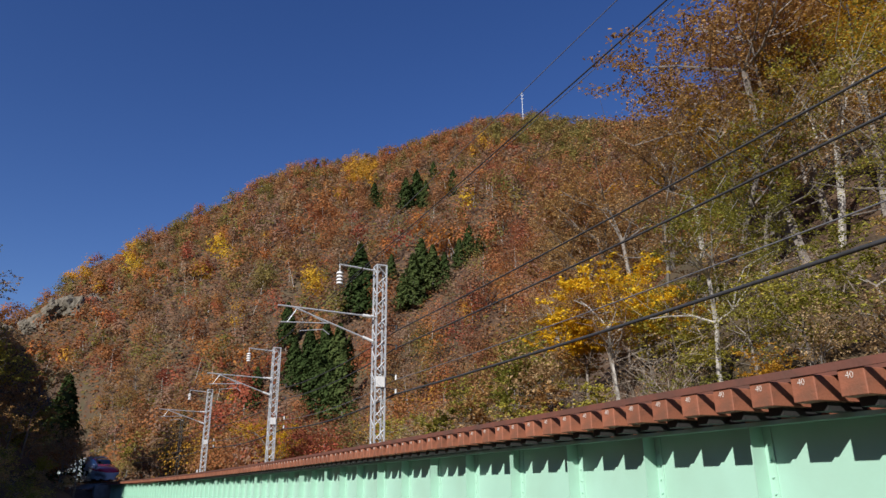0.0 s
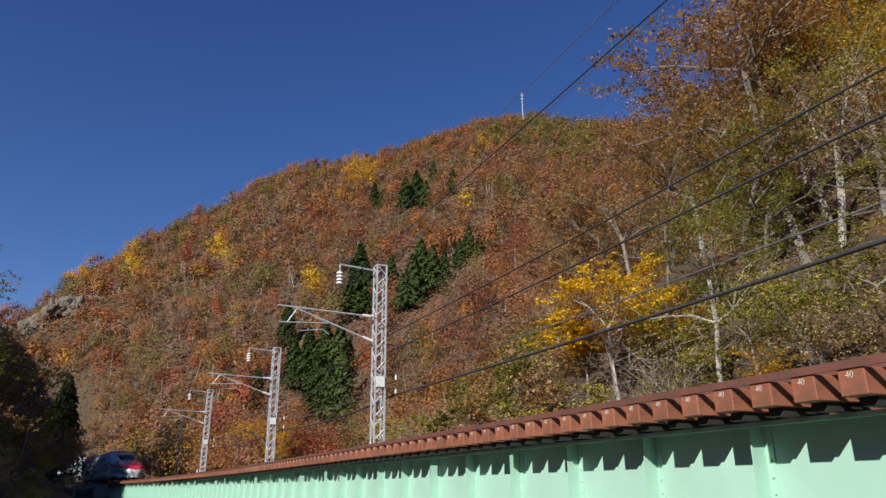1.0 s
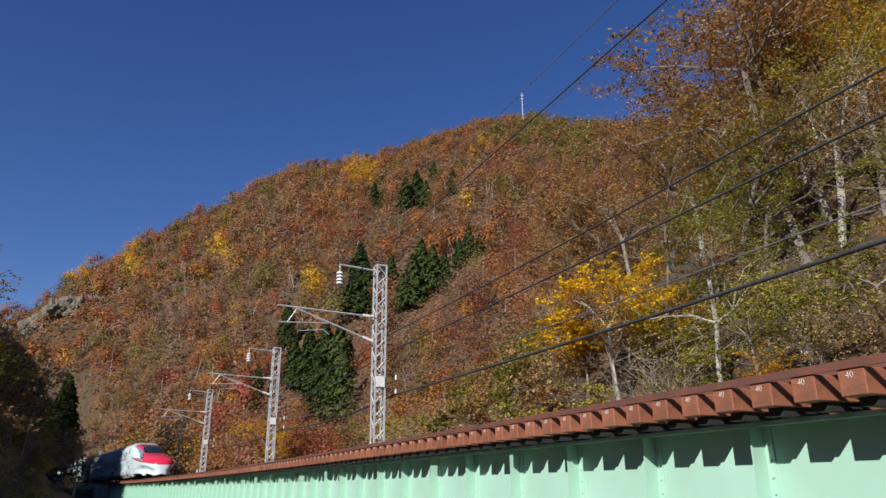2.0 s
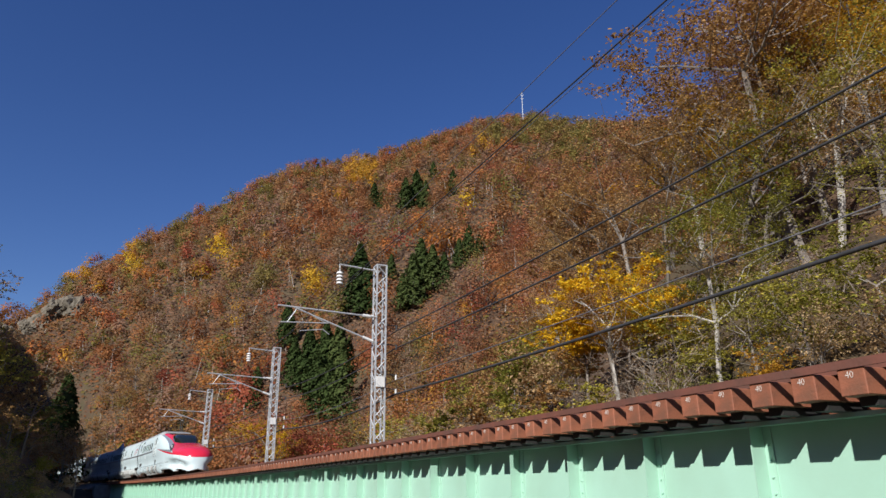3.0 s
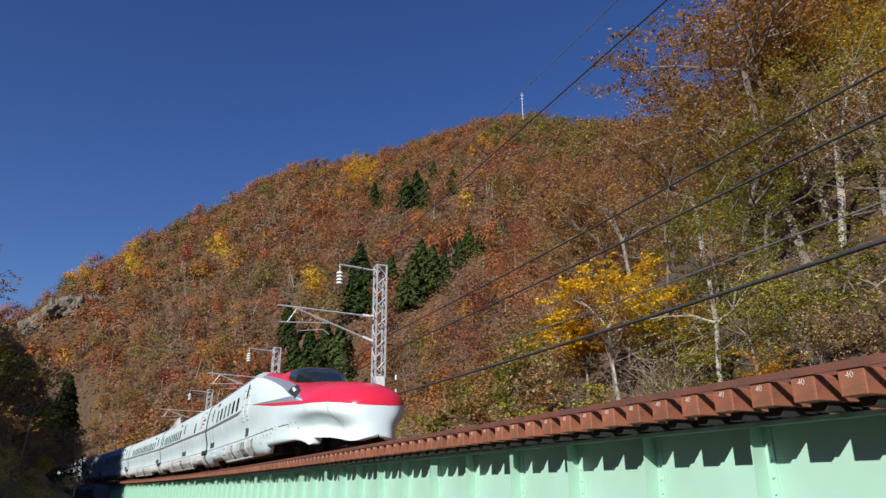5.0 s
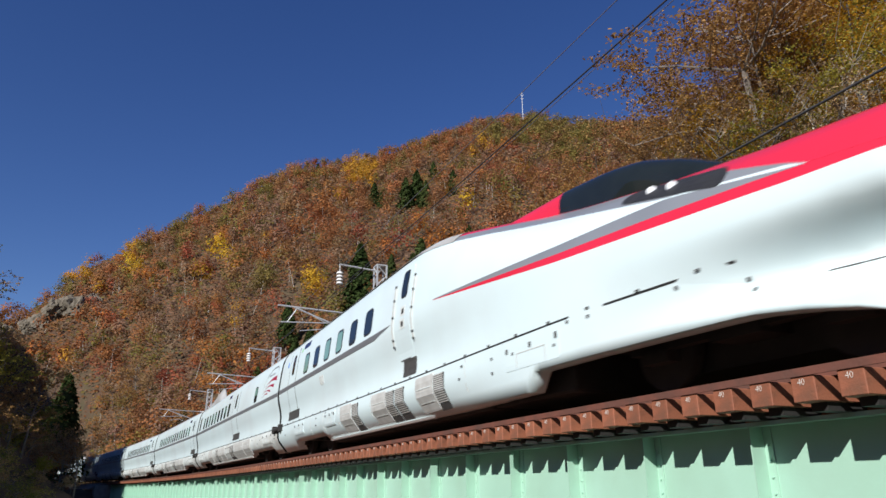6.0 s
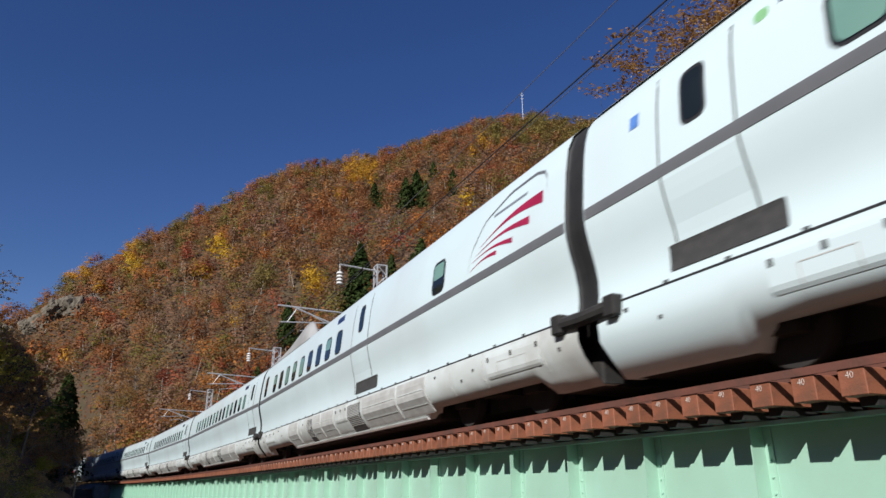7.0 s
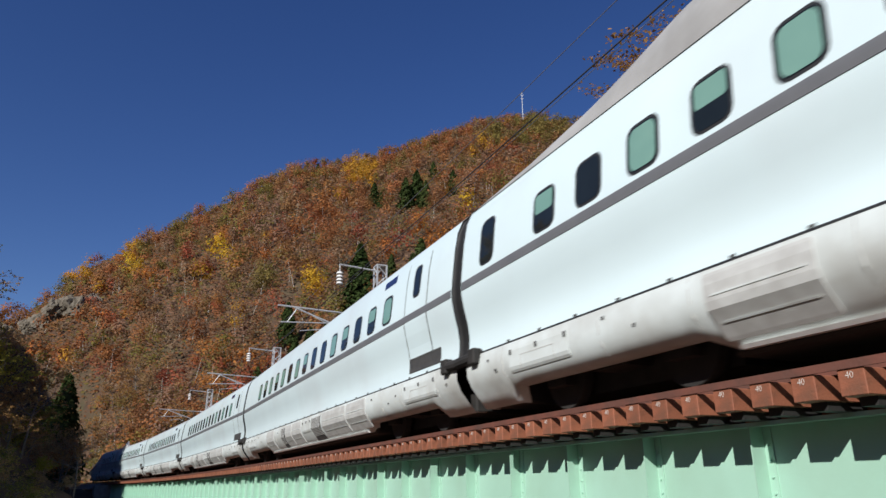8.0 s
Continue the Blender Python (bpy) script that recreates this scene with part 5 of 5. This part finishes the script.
        row = [bm.verts.new((x, w * math.copysign(abs(math.cos(a)) ** 0.55, math.cos(a)), base + (crest - base) * math.sin(a) ** 0.48 if 0 < a < math.pi else base)) for a in np.linspace(0, math.pi, 21)]
        if prev:
            for k in range(20):
                bm.faces.new((prev[k], prev[k + 1], row[k + 1], row[k]))
        else:
            bm.faces.new(row)
        prev = row
    bm.faces.new(prev[::-1])
    bmesh.ops.recalc_face_normals(bm, faces=bm.faces[:])
    for f in bm.faces:
        f.material_index = 1 if f.calc_center_median().x > -16.0 else 0
    can = part("cockpit_canopy", bm, M_GLASS, car, "dark glass cockpit canopy", smooth=True)
    can.data.materials.append(M_RED)
    for side in (1, -1):
        hl = part("headlamp", patch(-19.35, -17.75, 1.86, 2.10, 0.11, 0.006, lambda x, z: nose_y(x, z + (x + 18.5) * 0.27), side), M_BLACK, car, "dark glazed headlamp cluster")
        for v in hl.data.vertices:
            v.co.z += (v.co.x + 18.5) * 0.27
        for x in (-18.55, -18.2):
            z = 1.985 + (x + 18.5) * 0.27
            bm = bmesh.new()
            tube(bm, (x, side * (nose_y(x, z) - 0.02), z), (x - 0.02, side * (nose_y(x, z) + 0.012), z + 0.01), 0.06, 0.054, 14)
            part("lamp_lens", bm, M_LAMPG, hl, "clear round lamp lens")
        part("stripe", patch(-9.9, b - 0.02, 1.965, 2.095, 0, 0.0075, nose_y, side, n=20), M_STRIPE, car, "dark grey waist stripe")
        tip = bmesh.new()
        fan = [tip.verts.new((x, side * (nose_y(x, z) + 0.006), z)) for x, z in ((-9.9, 1.965), (-9.9, 2.095), (-10.2, 2.098), (-10.6, 2.10), (-10.9, 2.101), (-10.6, 2.065), (-10.2, 2.01))]
        tip.faces.new(fan if side < 0 else fan[::-1])
        part("stripe_tip", tip, M_STRIPE, car)
        seam(car, -19.3, b - 0.05, nose_y, side)
        door(car, -2.5, -1.5, nose_y, side)
        lip(car, -14.8, b - 5.5, 0.2, side)
        crew_door(car, -12.0, -11.0, nose_y, side)
        grille(car, -2.75, -1.38, 1.03, 1.29, nose_y, side)
        grille(car, -11.98, -11.33, 1.0, 1.31, nose_y, side)
        for k in range(6):
            window(car, -9.37 + 1.13 * k, 2.21, 2.73, 0.48, nose_y, side, (0, 0, 0.02, 0.02, 0, 0.02)[k])
        studs(car, nose_y, side, [(-13.9, 0.62), (-14.0, 0.80), (-15.0, 0.55), (-15.0, 0.75), (-15.6, 0.72), (-16.6, 0.66), (-16.65, 0.80), (-16.9, 0.88), (-17.3, 0.86), (-18.6, 0.86), (-19.35, 0.76), (-19.4, 0.66), (-5.0, 0.62), (-5.0, 0.80), (-5.9, 0.86), (-6.6, 0.80), (-0.7, 0.80), (-1.2, 0.62)])
        joints(car, nose_y, side, (-14.1, -9.5, -7.1, -5.7, -4.4))
        part("skirt_line", patch(-20.9, -20.0, 0.66, 0.675, 0, 0.004, nose_y, side), M_VENT, car)
        c = part("side_plate", patch(-5.75, -5.35, 1.62, 1.86, 0.02, 0.004, nose_y, side), M_SKIRT, car, "small white plate with four bolts")
        for dx in (-5.67, -5.43):
            for zz in (1.67, 1.81):
                part("bolt", patch(dx - 0.018, dx + 0.018, zz - 0.016, zz + 0.016, 0, 0.010, nose_y, side), M_LOUV, c)
        part("destination_panel", patch(-3.75, -3.05, 2.98, 3.14, 0, 0.004, nose_y, side), M_BLUE, car, "deep blue destination panel")
        skirt_fittings(car, nose_y, side, [(-13.3, -12.86, "louvre"), (-12.84, -12.05, "panel"), (-11.45, -10.97, "louvre"), (-10.91, -10.46, "louvre"), (-10.44, -9.59, "panel"), (-8.66, -8.2, "louvre"), (-8.15, -7.3, "panel"), (-3.6, -2.5, "hatch"), (-16.7, -15.4, "hatch"), (-6.8, -5.9, "hatch")])
    # the joint of the coupler cover round the nose
    for side in (1, -1):
        bm = bmesh.new()
        rows = []
        for f in np.linspace(0, 1, 24):
            x = -21.55 - 0.75 * (1 - f) ** 1.3
            top, lo = float(np.interp(x, NOSE_X, NOSE_T)), float(np.interp(x, SILL_X, SILL_Z)) + 0.22
            z = lo + (top - lo - 0.004) * math.sin(f * math.pi / 2)
            y = nose_y(x, z)
            rows.append((bm.verts.new((x, side * (y + 0.010), z + 0.006)), bm.verts.new((x + 0.014, side * (y + 0.012), z + 0.007))))
        for p, q in zip(rows, rows[1:]):
            bm.faces.new((p[0], p[1], q[1], q[0]))
        part("cover_joint", bm, M_VENT, car)
    part("first_class_mark", patch(-2.93, -2.77, 2.93, 3.05, 0.05, 0.004, nose_y, 1), M_GREENM, car, "small green clover mark")
    part("access_mark", patch(-1.2, -1.06, 2.72, 2.88, 0, 0.004, nose_y, 1), M_BLUEM, car, "small blue access mark")
    underframe(car, -17.2, b, ((-16.4, b - 5.3), (b - 1.8, b - 0.05)))
    for x in (-3.3, -18.9):
        bogie(car, x)
    ends(car, b, 1)
    bm = bmesh.new()
    box(bm, -22.1, -20.6, -0.62, 0.62, 0.12, 0.40)
    bmesh.ops.bevel(bm, geom=bm.edges[:], offset=0.08, segments=2, affect="EDGES")
    part("snow_plough", bm, M_UNDER, car, "black snow plough")
    return car


SPEED, S_AT_45 = 17.2, 52.1
lead = lead_car("white bullet-train leading car with a long crimson nose")
tail = copy_thing(lead, line_pose(200))
tail["label"] = "white bullet-train tail car with a long crimson nose"
CARS = [(lead, -18.9, -3.3, False)]
for k in range(1, 6):
    CARS.append((middle_car(k), 3.1, 17.4, False))
    if k in (1, 5):
        CARS[-1][0]["label"] = "white streamlined train car with a grey roof shroud"
CARS.append((tail, -18.9, -3.3, True))


def car_pose(k, t):
    """Where car k stands at t seconds: its two bogies ride on the line."""
    ob, b0, b1, turned = CARS[k]
    joint = S_AT_45 - SPEED * (t - 4.5) + 20.5 * max(0, k - 1 if k < 6 else 5)
    if turned:
        p, q = on_line(joint + (-b1)), on_line(joint + (-b0))
        d = (p - q).normalized()          # local x points back down the line
        o = p - d * b1
    else:
        p, q = on_line(joint + b0), on_line(joint + b1)
        d = (q - p).normalized()
        o = p - d * b0
    return pose(o.x, o.y, o.z, 0, 0, math.degrees(math.atan2(d.y, d.x)))


def motions():
    for k in range(len(CARS)):
        walk(CARS[k][0], [(i * 0.5, car_pose(k, i * 0.5)) for i in range(17)])


# ---- sleepers of the deck ----
def sleepers():
    bm = bmesh.new()
    box(bm, -0.104, 0.104, -1.41, 1.41, -0.358, -0.166)
    bmesh.ops.bevel(bm, geom=bm.edges[:], offset=0.006, segments=1, affect="EDGES")
    me = bpy.data.meshes.new("sleeper")
    bm.normal_update()
    bm.to_mesh(me)
    bm.free()
    pm = bmesh.new()
    box(pm, -0.07, 0.07, 0.83, 1.27, -0.423, -0.355)
    pad = bpy.data.meshes.new("packing")
    pm.to_mesh(pad)
    pm.free()
    cu = bpy.data.curves.new("digits", "FONT")
    cu.body, cu.size, cu.align_x, cu.align_y = "40", 0.066, "CENTER", "CENTER"
    cu.extrude = 0.001
    tmp = new("digits", cu)
    num = bpy.data.meshes.new_from_object(tmp.evaluated_get(bpy.context.evaluated_depsgraph_get()))
    bpy.data.objects.remove(tmp)
    n = int((S_END - S_NEAR) / PITCH)
    rest = bmesh.new()
    for k in range(n):
        s = 6.05 + PITCH * (k - 105)
        if s < S_NEAR + 0.2 or s > S_END - 0.2:
            continue
        m = DECK_INV @ line_pose(s)
        if 0 < s < 75:
            sl = link("sleeper", me, M_RUST, deck)
            sl.matrix_local = m
            if s < 50:
                pk = link("packing", pad, M_TAR, sl)
            if 3 < s < 32:
                d = link("painted_number", num, M_NUM, sl, "worn white digits")
                d.matrix_local = pose(0.01, 1.412, -0.212, 90, 0, 180)
        else:
            box(rest, -0.09, 0.09, -1.41, 1.41, -0.355, -0.166, m)
    tagged(part("far_sleepers", rest, M_RUST, deck), kind="stuff")


sleepers()
motions()
